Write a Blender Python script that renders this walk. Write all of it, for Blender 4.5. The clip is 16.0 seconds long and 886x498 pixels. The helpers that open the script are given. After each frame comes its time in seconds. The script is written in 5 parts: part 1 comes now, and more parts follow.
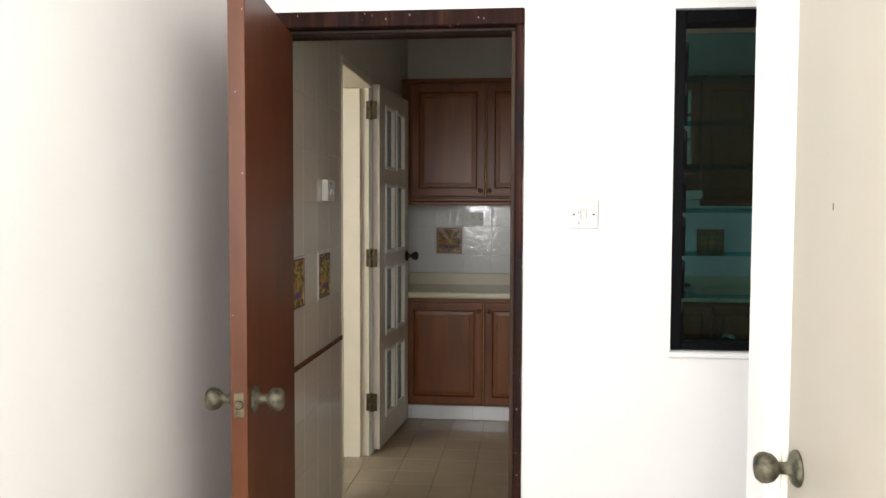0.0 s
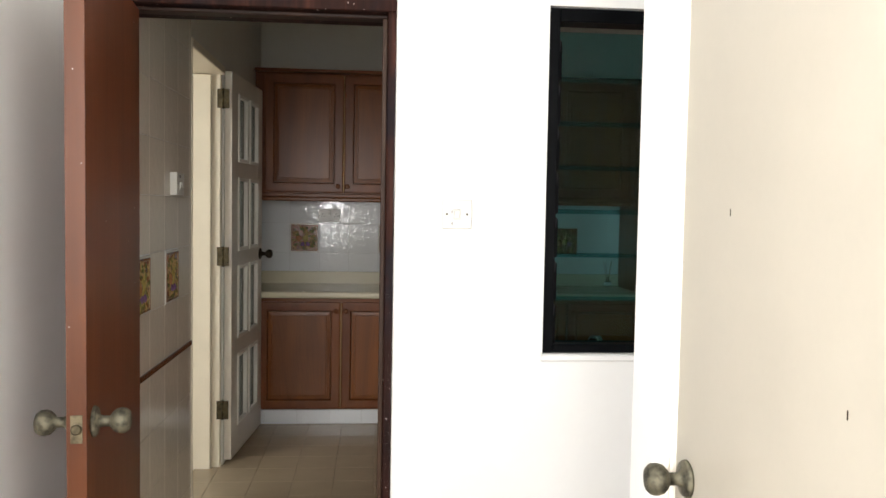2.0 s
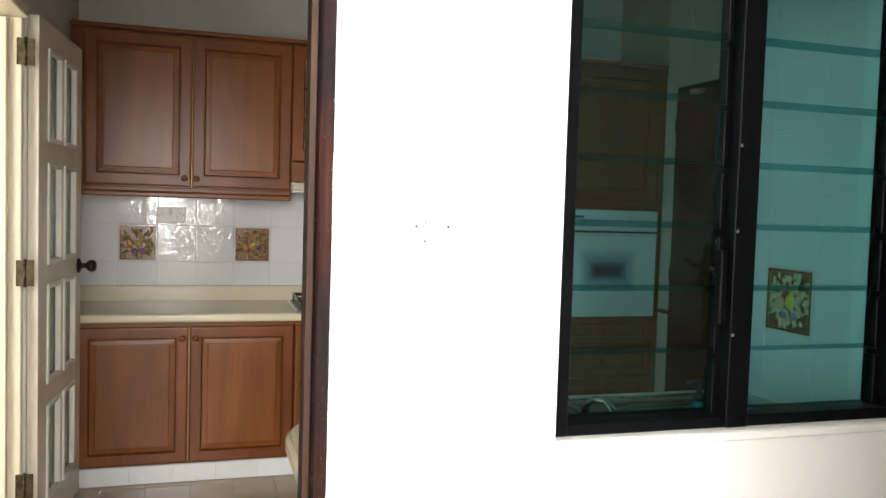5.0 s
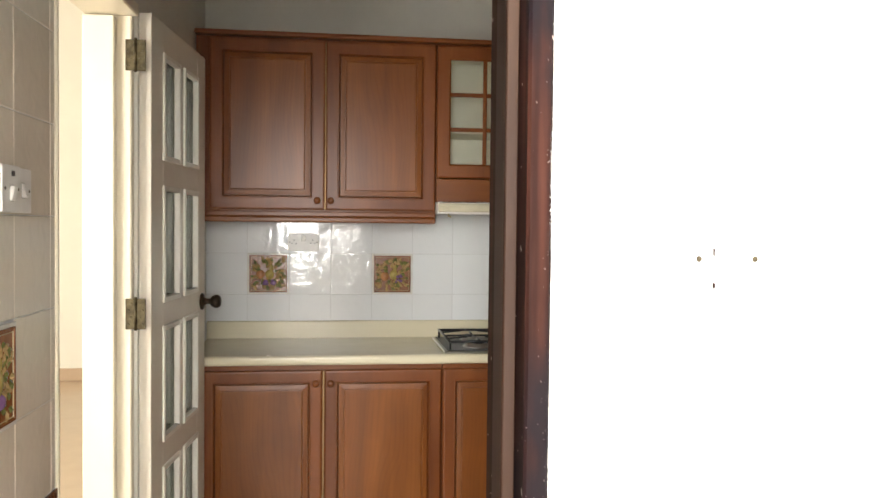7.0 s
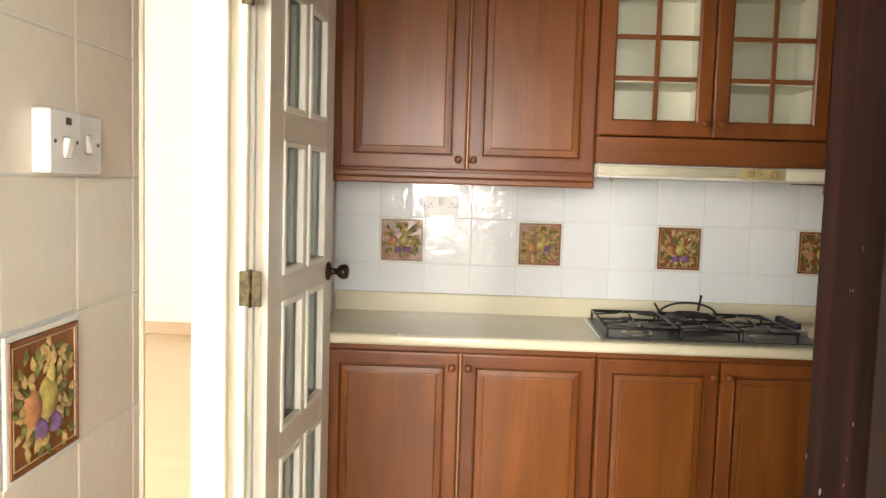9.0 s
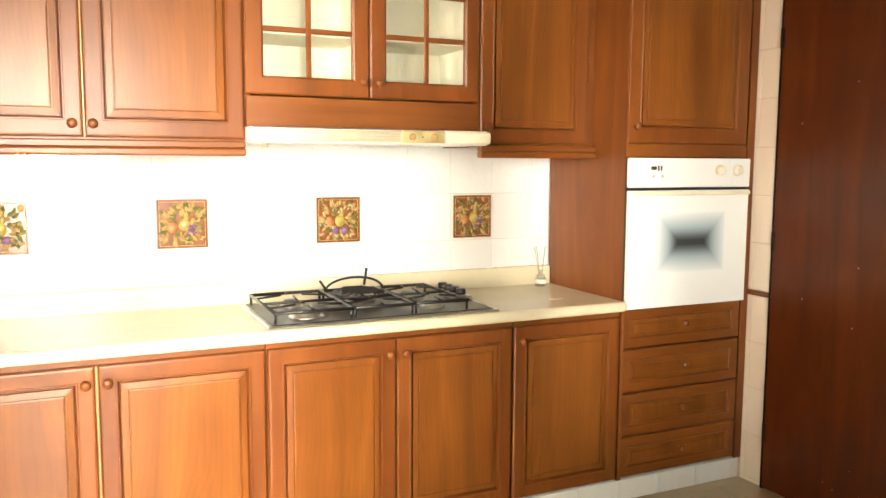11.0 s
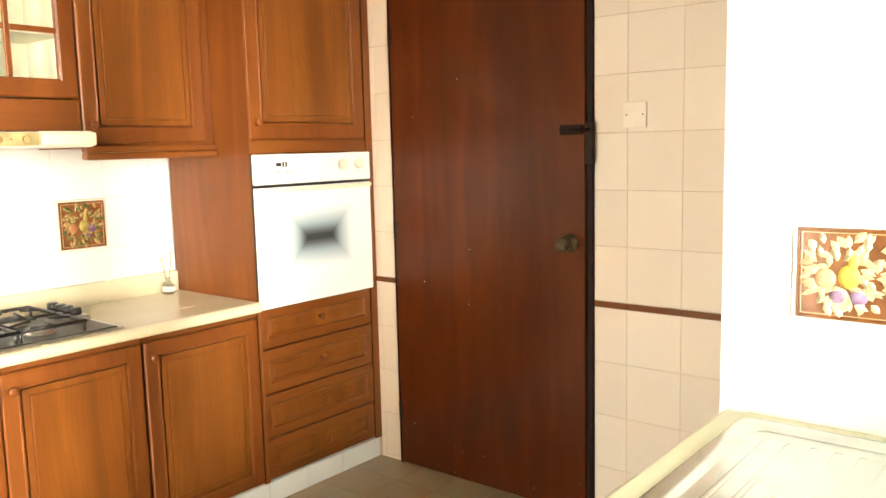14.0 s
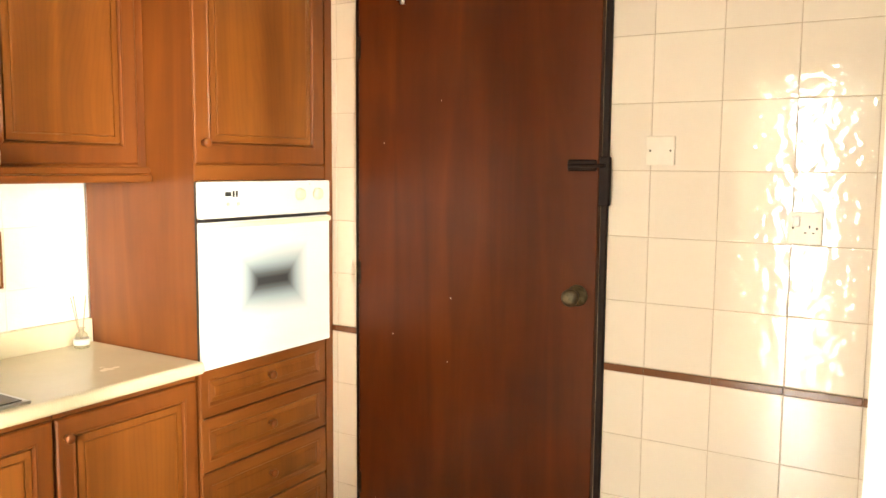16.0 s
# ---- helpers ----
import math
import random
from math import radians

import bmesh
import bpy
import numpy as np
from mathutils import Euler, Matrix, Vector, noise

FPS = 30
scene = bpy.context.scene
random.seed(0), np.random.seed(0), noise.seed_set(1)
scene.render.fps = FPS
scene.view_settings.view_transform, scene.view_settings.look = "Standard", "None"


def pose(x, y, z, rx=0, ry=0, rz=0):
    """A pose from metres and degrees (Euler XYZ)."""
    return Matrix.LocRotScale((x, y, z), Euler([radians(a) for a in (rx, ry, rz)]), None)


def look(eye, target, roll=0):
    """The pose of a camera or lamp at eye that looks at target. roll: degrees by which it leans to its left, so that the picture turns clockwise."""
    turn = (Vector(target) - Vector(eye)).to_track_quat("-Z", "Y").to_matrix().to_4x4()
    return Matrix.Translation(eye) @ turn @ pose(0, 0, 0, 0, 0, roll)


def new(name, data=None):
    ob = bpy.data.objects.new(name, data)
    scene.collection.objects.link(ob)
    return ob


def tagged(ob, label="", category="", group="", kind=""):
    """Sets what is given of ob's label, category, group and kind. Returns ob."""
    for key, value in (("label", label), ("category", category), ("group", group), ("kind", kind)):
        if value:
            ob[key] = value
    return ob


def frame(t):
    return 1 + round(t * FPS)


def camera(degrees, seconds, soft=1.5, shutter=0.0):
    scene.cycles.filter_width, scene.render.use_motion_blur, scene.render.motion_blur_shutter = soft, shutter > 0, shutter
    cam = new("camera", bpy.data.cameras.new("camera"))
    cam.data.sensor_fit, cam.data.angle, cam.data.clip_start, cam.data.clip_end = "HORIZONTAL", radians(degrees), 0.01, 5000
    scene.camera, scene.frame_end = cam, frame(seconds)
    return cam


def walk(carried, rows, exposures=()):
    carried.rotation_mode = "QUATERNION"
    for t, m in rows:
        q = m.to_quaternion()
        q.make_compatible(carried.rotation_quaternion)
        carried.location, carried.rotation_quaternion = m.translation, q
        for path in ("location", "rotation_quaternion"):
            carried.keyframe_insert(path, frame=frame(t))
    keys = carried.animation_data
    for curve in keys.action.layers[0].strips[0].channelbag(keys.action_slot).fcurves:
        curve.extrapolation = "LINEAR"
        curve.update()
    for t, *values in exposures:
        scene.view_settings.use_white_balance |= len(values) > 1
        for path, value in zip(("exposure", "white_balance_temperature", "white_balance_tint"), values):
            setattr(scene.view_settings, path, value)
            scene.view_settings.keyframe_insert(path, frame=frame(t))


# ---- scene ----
cam = camera(57.4, 16.0)
METRES, EYE, TILT, LEAN, TURN = 3.4, 1.6, 0.0, 0.0, 5.2
PATH = [
    (0, (0.029, 0.087, 1.359), (-0.173, 2.075, 1.262), 0.2),
    (0.5, (0.038, 0.089, 1.356), (0.079, 2.085, 1.238), 0.0),
    (1, (0.015, 0.103, 1.358), (0.172, 2.093, 1.228), 0.5),
    (1.5, (-0.023, 0.147, 1.363), (0.153, 2.136, 1.247), 1.0),
    (2, (-0.037, 0.222, 1.367), (0.134, 2.212, 1.263), 1.0),
    (2.5, (-0.037, 0.382, 1.356), (0.111, 2.374, 1.249), 1.2),
    (3, (-0.051, 0.548, 1.368), (0.08, 2.54, 1.245), 1.8),
    (3.5, (-0.107, 0.723, 1.367), (0.169, 2.7, 1.247), 2.1),
    (4, (-0.169, 0.88, 1.374), (0.309, 2.819, 1.264), 2.3),
    (4.2, (-0.18, 0.938, 1.376), (0.345, 2.865, 1.263), 2.4),
    (6.3, (-0.225, 1.589, 1.388), (0.377, 3.495, 1.32), 1.4),
    (6.5, (-0.223, 1.66, 1.372), (0.295, 3.591, 1.311), 1.2),
    (6.6, (-0.221, 1.691, 1.365), (0.253, 3.633, 1.305), 1.0),
    (7, (-0.191, 1.812, 1.376), (0.075, 3.794, 1.321), 0.6),
    (7.5, (-0.172, 1.926, 1.374), (-0.138, 3.923, 1.282), 1.1),
    (8, (-0.18, 1.997, 1.373), (-0.251, 3.992, 1.24), 1.6),
    (8.2, (-0.194, 2.045, 1.376), (-0.283, 4.038, 1.238), 1.8),
    (10.3, (-0.265, 2.593, 1.421), (0.098, 4.548, 1.213), 1.2),
    (10.5, (-0.283, 2.617, 1.386), (0.213, 4.544, 1.185), 1.0),
    (11, (-0.291, 2.684, 1.373), (0.547, 4.487, 1.159), 0.3),
    (11.5, (-0.292, 2.709, 1.397), (0.791, 4.374, 1.165), 0.1),
    (12, (-0.286, 2.712, 1.404), (0.956, 4.262, 1.174), -0.4),
    (12.5, (-0.273, 2.712, 1.399), (1.079, 4.17, 1.179), -0.9),
    (13, (-0.269, 2.711, 1.401), (1.165, 4.085, 1.17), -1.1),
    (13.5, (-0.26, 2.717, 1.401), (1.227, 4.032, 1.159), -1.1),
    (14, (-0.244, 2.745, 1.405), (1.293, 4.0, 1.155), -1.4),
    (14.5, (-0.205, 2.812, 1.409), (1.385, 4.0, 1.162), -1.8),
    (15, (-0.129, 2.949, 1.419), (1.51, 4.069, 1.182), -1.7),
    (15.5, (-0.093, 3.078, 1.465), (1.568, 4.168, 1.235), -0.6),
    (16, (-0.047, 3.276, 1.446), (1.647, 4.321, 1.244), 0.5),
]
walk(cam, [(t, look(eye, target, roll)) for t, eye, target, roll in PATH],
     [(0, -0.92, 6300, 10), (1.0, -1.15, 6300, 10), (2.5, -0.52, 6400, 10), (4.2, 0.1, 6500, 10), (6.3, 0.35, 6500, 10), (7.5, 0.75, 6600, 10), (8.2, 0.95, 6700, 10),
      (10.3, 1.95, 7200, 10), (11.0, 2.65, 7600, 10), (12, 3.1, 7900, 10), (13.5, 3.1, 7800, 10), (15, 3.0, 7700, 10), (16, 3.2, 8000, 10)])

# ---- world and lights ----
world = bpy.data.worlds.new("world")
scene.world = world
world.use_nodes = True
wn = world.node_tree.nodes
sky = wn.new("ShaderNodeTexSky")
sky.sky_type, sky.sun_disc = "NISHITA", False
sky.sun_elevation, sky.sun_rotation = radians(50), radians(200)
wn["Background"].inputs["Strength"].default_value = 0.12
world.node_tree.links.new(sky.outputs[0], wn["Background"].inputs["Color"])


def sun(strength, elevation, heading):
    """The sun, with its light falling from the compass heading."""
    lamp = bpy.data.lights.new("sun", "SUN")
    lamp.energy, lamp.angle, lamp.color = strength, radians(0.5), (1.0, 0.96, 0.9)
    ob = new("sun", lamp)
    ob.matrix_world = pose(0, -5, 6, 90 - elevation, 0, heading)
    return ob


sun(3.0, 50, 200)


def window_or_fill_light(name, centre, target, size_x, size_y, watts, colour):
    """An area lamp: the daylight through one opening, and the added dining fill."""
    lamp = bpy.data.lights.new(name, "AREA")
    lamp.shape, lamp.size, lamp.size_y, lamp.energy, lamp.color = "RECTANGLE", size_x, size_y, watts, colour
    ob = new(name, lamp)
    ob.matrix_world = look(centre, target)
    return ob


window_or_fill_light("yard_daylight", (-0.66, -1.06, 1.7), (-0.66, 2, 1.6), 0.24, 1.2, 42, (1.0, 0.98, 0.95))
window_or_fill_light("yard_daylight", (0.14, -1.06, 1.7), (-0.6, 3.2, 1.5), 0.52, 1.2, 43, (1.0, 0.98, 0.95))
window_or_fill_light("yard_side_daylight", (-0.9, -0.15, 1.6), (0.6, 0.85, 1.4), 1.8, 1.7, 165, (1.0, 0.98, 0.95))
window_or_fill_light("dining_daylight", (-4.9, 4.55, 1.15), (0, 4.7, 1.15), 0.42, 2.2, 33, (0.78, 0.92, 1.0))
# added fill to brighten the dining room; no window is known on this side
window_or_fill_light("dining_fill", (-2.9, 2.44, 1.5), (-2.2, 8, 1.3), 2.0, 1.4, 115, (1.0, 0.97, 0.9))


# ---- materials ----
def material(name, rough=0.5, metal=0.0, coat=0.0, spec=0.5):
    m = bpy.data.materials.new(name)
    m.use_nodes = True
    b = m.node_tree.nodes["Principled BSDF"]
    b.inputs["Roughness"].default_value, b.inputs["Metallic"].default_value = rough, metal
    b.inputs["Coat Weight"].default_value, b.inputs["Specular IOR Level"].default_value = coat, spec
    return m, m.node_tree.nodes, m.node_tree.links, b


def noise_node(n, l, scale, detail=4.0, stretch=(1, 1, 1), distortion=0.0, random_shift=False):
    tc, mp, tx = n.new("ShaderNodeTexCoord"), n.new("ShaderNodeMapping"), n.new("ShaderNodeTexNoise")
    mp.inputs["Scale"].default_value = stretch
    tx.inputs["Scale"].default_value, tx.inputs["Detail"].default_value, tx.inputs["Distortion"].default_value = scale, detail, distortion
    l.new(tc.outputs["Object"], mp.inputs["Vector"])
    if random_shift:
        oi, mul = n.new("ShaderNodeObjectInfo"), n.new("ShaderNodeMath")
        mul.operation, mul.inputs[1].default_value = "MULTIPLY", 37.0
        l.new(oi.outputs["Random"], mul.inputs[0])
        l.new(mul.outputs[0], mp.inputs["Location"])
    l.new(mp.outputs[0], tx.inputs["Vector"])
    return tx


def ramp(n, l, source, stops):
    r = n.new("ShaderNodeValToRGB")
    e = r.color_ramp.elements
    while len(e) < len(stops):
        e.new(0.5)
    for k, (p, c) in zip(e, stops):
        k.position, k.color = p, (*c, 1)
    l.new(source, r.inputs[0])
    return r


def mix(n, l, mode, fac, a, b):
    m = n.new("ShaderNodeMix")
    m.data_type, m.blend_type = "RGBA", mode
    if isinstance(fac, float):
        m.inputs[0].default_value = fac
    else:
        l.new(fac, m.inputs[0])
    for s, v in ((m.inputs[6], a), (m.inputs[7], b)):
        if isinstance(v, tuple):
            s.default_value = (*v, 1)
        else:
            l.new(v, s)
    return m.outputs[2]


def bump(n, l, b, height, strength, distance=0.002):
    k = n.new("ShaderNodeBump")
    k.inputs["Strength"].default_value, k.inputs["Distance"].default_value = strength, distance
    l.new(height, k.inputs["Height"])
    l.new(k.outputs[0], b.inputs["Normal"])


def plain(name, colour, rough=0.5, metal=0.0, vary=0.12, scale=9.0, relief=0.1, coat=0.0, dist=0.001):
    """Paint, plastic or metal with faint stains at two scales and a fine relief."""
    m, n, l, b = material(name, rough, metal, coat)
    big, fine = noise_node(n, l, scale), noise_node(n, l, scale * 14, 3)
    dark = tuple(c * (1 - vary) for c in colour)
    r = ramp(n, l, big.outputs[0], [(0.35, dark), (0.6, colour)])
    c = mix(n, l, "MULTIPLY", 0.35 * min(1.0, vary * 4), r.outputs[0], ramp(n, l, fine.outputs[0], [(0.3, (0.82, 0.82, 0.82)), (0.6, (1, 1, 1))]).outputs[0])
    l.new(c, b.inputs["Base Color"])
    rr = n.new("ShaderNodeMapRange")
    rr.inputs["To Min"].default_value, rr.inputs["To Max"].default_value = max(0.02, rough * 0.85), min(1, rough * 1.2)
    l.new(big.outputs[0], rr.inputs[0])
    l.new(rr.outputs[0], b.inputs["Roughness"])
    bump(n, l, b, fine.outputs[0], relief, dist)
    return m


def wood(name, dark, mid, light, rough=0.4, axis="z", scale=1.0, coat=0.03, patchy=0.5, figure=0.0, spec=0.24):
    """Stained timber whose grain runs along the axis."""
    m, n, l, b = material(name, rough, 0.0, coat, spec)
    b.inputs["Coat Roughness"].default_value = 0.25
    s = {"z": (1, 1, 0.045), "x": (0.045, 1, 1), "y": (1, 0.045, 1)}[axis]
    grain = noise_node(n, l, 60 * scale, 5, s, 0.4, True)
    band = noise_node(n, l, 8 * scale, 3, tuple(q if q == 1 else q * 2.5 for q in s), 1.2, True)
    blot = noise_node(n, l, 3.0, 3, (1, 1, 1), 0.0, True)
    a = ramp(n, l, band.outputs[0], [(0.15, dark), (0.5, mid), (0.85, light)])
    g = ramp(n, l, grain.outputs[0], [(0.3, (0.7, 0.66, 0.64)), (0.62, (1, 1, 1))])
    c = mix(n, l, "MULTIPLY", 0.22, a.outputs[0], g.outputs[0])
    if figure:
        warp, tx, sep, add = noise_node(n, l, 2.2, 2, (1, 1, 0.35), 0.0, True), n.new("ShaderNodeTexWave"), n.new("ShaderNodeTexCoord"), n.new("ShaderNodeVectorMath")
        mp = n.new("ShaderNodeMapping")
        mp.inputs["Scale"].default_value = (1, 1, 0.04)
        l.new(sep.outputs["Object"], mp.inputs["Vector"])
        add.operation, add.inputs[1].default_value, add.inputs[2].default_value = "MULTIPLY_ADD", (0.35, 0.35, 0.35), (0, 0, 0)
        l.new(warp.outputs[0], add.inputs[0]), l.new(mp.outputs[0], add.inputs[2])
        tx.inputs["Scale"].default_value, tx.inputs["Distortion"].default_value, tx.inputs["Detail"].default_value = 17, 6.0, 4
        l.new(add.outputs[0], tx.inputs["Vector"])
        c = mix(n, l, "MULTIPLY", figure, c, ramp(n, l, tx.outputs["Fac"], [(0.05, (0.6, 0.5, 0.45)), (0.4, (1, 1, 1))]).outputs[0])
    c = mix(n, l, "MULTIPLY", patchy, c, ramp(n, l, blot.outputs[0], [(0.35, (0.7, 0.66, 0.64)), (0.62, (1, 1, 1))]).outputs[0])
    l.new(c, b.inputs["Base Color"])
    bump(n, l, b, grain.outputs[0], 0.25, 0.0008)
    return m


def glazed_tile(name, colour, rough=0.07, wave=0.35, vary=0.05):
    m, n, l, b = material(name, rough, 0.0, 0.0, 0.5)
    oi = n.new("ShaderNodeObjectInfo")
    blot = noise_node(n, l, 7, 3, (1, 1, 1), 0, True)
    c = mix(n, l, "MIX", blot.outputs[0], tuple(q * (1 - vary) for q in colour), colour)
    c = mix(n, l, "MULTIPLY", 1.0, c, ramp(n, l, oi.outputs["Random"], [(0.0, (0.94, 0.935, 0.93)), (1.0, (1, 1, 1))]).outputs[0])
    l.new(c, b.inputs["Base Color"])
    bump(n, l, b, noise_node(n, l, 26, 1, (1, 1, 1), 0.6, True).outputs[0], wave, 0.0028)
    return m


def glass(name, tint, rough=0.0):
    """Thin window glass: it lets tinted light through and mirrors a little."""
    m = bpy.data.materials.new(name)
    m.use_nodes = True
    n, l = m.node_tree.nodes, m.node_tree.links
    n.remove(n["Principled BSDF"])
    t, g, f, x = n.new("ShaderNodeBsdfTransparent"), n.new("ShaderNodeBsdfGlossy"), n.new("ShaderNodeLayerWeight"), n.new("ShaderNodeMixShader")
    t.inputs[0].default_value, g.inputs["Roughness"].default_value = (*tint, 1), rough
    f.inputs[0].default_value = 0.5
    p, k = n.new("ShaderNodeMath"), n.new("ShaderNodeMath")
    p.operation, p.inputs[1].default_value = "POWER", 4.0
    k.operation, k.inputs[1].default_value, k.inputs[2].default_value = "MULTIPLY_ADD", 0.85, 0.03
    l.new(f.outputs["Facing"], p.inputs[0]), l.new(p.outputs[0], k.inputs[0])
    l.new(k.outputs[0], x.inputs[0])
    l.new(t.outputs[0], x.inputs[1])
    l.new(g.outputs[0], x.inputs[2])
    l.new(x.outputs[0], n["Material Output"].inputs[0])
    return m


PAINT = plain("white_wall_paint", (0.83, 0.82, 0.8), 0.6, vary=0.03, scale=3, relief=0.12)
CEILING = plain("ceiling_paint", (0.7, 0.69, 0.65), 0.75, vary=0.04, scale=3)
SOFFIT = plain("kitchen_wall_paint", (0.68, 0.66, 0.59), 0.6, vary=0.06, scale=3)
WARM_PAINT = plain("warm_wall_paint", (0.88, 0.83, 0.7), 0.6, vary=0.03, scale=2)
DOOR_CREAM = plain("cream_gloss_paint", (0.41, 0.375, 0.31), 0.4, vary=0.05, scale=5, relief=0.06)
FRAME_CREAM = plain("cream_frame_paint", (0.76, 0.69, 0.54), 0.35, vary=0.05, scale=7, relief=0.08)
DOOR_WHITE = plain("white_gloss_paint", (0.86, 0.83, 0.74), 0.35, vary=0.05, scale=7, relief=0.08)
GLAZED_PAINT = plain("glazed_door_paint", (0.76, 0.7, 0.6), 0.35, vary=0.06, scale=7, relief=0.08)
# partition grout, whitened to put the strong window light into its colour
GROUT_LIT = plain("lit_grout", (0.84, 0.84, 0.83), 0.8, vary=0.05, scale=20)
GROUT = plain("pale_grout", (0.66, 0.66, 0.65), 0.85, vary=0.2, scale=20)
GROUT_BROWN = plain("stained_grout", (0.56, 0.42, 0.29), 0.85, vary=0.25, scale=14)
TILE_WHITE = glazed_tile("white_glazed_tile", (0.8, 0.815, 0.825), 0.04, 0.55)
TILE_CREAM = glazed_tile("cream_glazed_tile", (0.77, 0.66, 0.545), 0.03, 0.36)
TILE_BEIGE = glazed_tile("beige_glazed_tile", (0.76, 0.69, 0.575), 0.12)
TILE_STRIP = glazed_tile("brown_border_tile", (0.16, 0.055, 0.022), 0.15)
FLOOR_TILE = glazed_tile("floor_tile", (0.43, 0.34, 0.225), 0.25, 0.15, 0.22)
GROUT_FLOOR = plain("floor_grout", (0.43, 0.34, 0.235), 0.85, vary=0.3, scale=14)
FLOOR_WARM = glazed_tile("dining_floor_tile", (0.62, 0.45, 0.3), 0.2, 0.1, 0.15)
CABINET = wood("cabinet_wood", (0.125, 0.034, 0.0075), (0.19, 0.054, 0.0105), (0.25, 0.078, 0.016), 0.38, spec=0.36)
CABINET_X = wood("cabinet_wood_level", (0.14, 0.039, 0.008), (0.2, 0.06, 0.0115), (0.26, 0.086, 0.018), 0.38, axis="x", spec=0.36)
CABINET_PANEL = wood("cabinet_panel_wood", (0.14, 0.04, 0.0078), (0.21, 0.065, 0.0115), (0.3, 0.103, 0.019), 0.36, scale=0.8, figure=0.16, spec=0.38)
DOOR_BROWN = wood("mahogany_door_wood", (0.075, 0.019, 0.006), (0.115, 0.031, 0.01), (0.165, 0.05, 0.017), 0.4, coat=0.15)
EDGE_RED = wood("red_door_edge", (0.06, 0.016, 0.004), (0.095, 0.027, 0.0065), (0.14, 0.042, 0.01), 0.5, coat=0.1)
MAIN_DOOR = wood("dark_door_wood", (0.062, 0.012, 0.0021), (0.095, 0.019, 0.0032), (0.135, 0.03, 0.005), 0.3, scale=1.0, patchy=0.7)
WORKTOP = plain("cream_worktop", (0.68, 0.62, 0.45), 0.25, vary=0.04, scale=6, relief=0.05)
SINK_STEEL = plain("satin_steel", (0.66, 0.65, 0.62), 0.24, 1.0, vary=0.12, scale=14)
STEEL = plain("brushed_steel", (0.6, 0.59, 0.55), 0.3, 1.0, vary=0.15, scale=25)
DARK_STEEL = plain("worn_hob_steel", (0.1, 0.097, 0.09), 0.35, 0.9, vary=0.3, scale=30)
CHROME = plain("chrome", (0.75, 0.76, 0.78), 0.1, 1.0, vary=0.05)
BRASS = plain("aged_brass", (0.15, 0.125, 0.08), 0.45, 1.0, vary=0.55, scale=55, relief=0.35)
VERDIGRIS = plain("verdigris_brass", (0.16, 0.145, 0.1), 0.5, 0.6, vary=0.75, scale=60, relief=0.6, dist=0.002)
HINGE_BRASS = plain("dull_hinge_brass", (0.1, 0.08, 0.045), 0.45, 0.9, vary=0.6, scale=45, relief=0.3)
BRONZE = plain("dark_bronze", (0.07, 0.05, 0.035), 0.3, 0.9, vary=0.4, scale=40)
FRAME_DARK = plain("stained_black_frame", (0.02, 0.009, 0.006), 0.5, vary=0.4, scale=20)
FRAME_DARK.node_tree.nodes["Principled BSDF"].inputs["Specular IOR Level"].default_value = 0.15
BLACK = plain("black_enamel", (0.012, 0.012, 0.013), 0.3, vary=0.3, scale=20)
ALU_BLACK = plain("black_window_frame", (0.0025, 0.0028, 0.0035), 0.35, 0.0, vary=0.3, scale=12)
ALU_BLACK.node_tree.nodes["Principled BSDF"].inputs["Specular IOR Level"].default_value = 0.1
REFLECTION_GREY = plain("grey_reflection", (0.045, 0.05, 0.055), 0.45, vary=0.7, scale=18)
ENAMEL = plain("white_enamel", (0.78, 0.8, 0.8), 0.18, vary=0.03, scale=4)
PLASTIC = plain("white_plastic", (0.72, 0.7, 0.66), 0.35, vary=0.06, scale=20, relief=0.04)
HOOD_CREAM = plain("hood_cream_plastic", (0.55, 0.5, 0.36), 0.4, vary=0.15, scale=14)
HOOD_AMBER = plain("hood_amber_plastic", (0.42, 0.27, 0.1), 0.4, vary=0.3, scale=20)
PLASTIC_AGED = plain("yellowed_plastic", (0.5, 0.41, 0.2), 0.4, vary=0.35, scale=16)
HANDLE_CREAM = plain("cream_handle_plastic", (0.76, 0.71, 0.56), 0.35, vary=0.08, scale=12)
PLATE_CREAM = plain("cream_plastic", (0.76, 0.66, 0.54), 0.35, vary=0.06, scale=20, relief=0.04)
PLASTIC_DARK = plain("dark_plastic", (0.02, 0.02, 0.02), 0.35)
TERRACOTTA = plain("terracotta_glaze", (0.24, 0.085, 0.028), 0.25, vary=0.3, scale=30)
WHITE_GLAZE = plain("white_glaze", (0.7, 0.68, 0.62), 0.15, vary=0.05)
LEAF = plain("green_glaze", (0.17, 0.17, 0.05), 0.2, vary=0.5, scale=60)
YELLOW = plain("yellow_glaze", (0.46, 0.35, 0.1), 0.2, vary=0.35, scale=50)
PEACH = plain("peach_glaze", (0.5, 0.22, 0.09), 0.2, vary=0.4, scale=50)
PURPLE = plain("purple_glaze", (0.24, 0.12, 0.27), 0.15, vary=0.4, scale=50)
# lit copies of the glazes for the drainer tile, strong light in the colour
YELLOW_LIT = plain("lit_yellow_glaze", (0.72, 0.6, 0.12), 0.2, vary=0.3, scale=50)
PURPLE_LIT = plain("lit_purple_glaze", (0.42, 0.27, 0.45), 0.15, vary=0.4, scale=50)
PEACH_LIT = plain("lit_peach_glaze", (0.72, 0.46, 0.28), 0.2, vary=0.3, scale=50)
PALE_LINE = plain("pale_line_glaze", (0.55, 0.42, 0.22), 0.2)
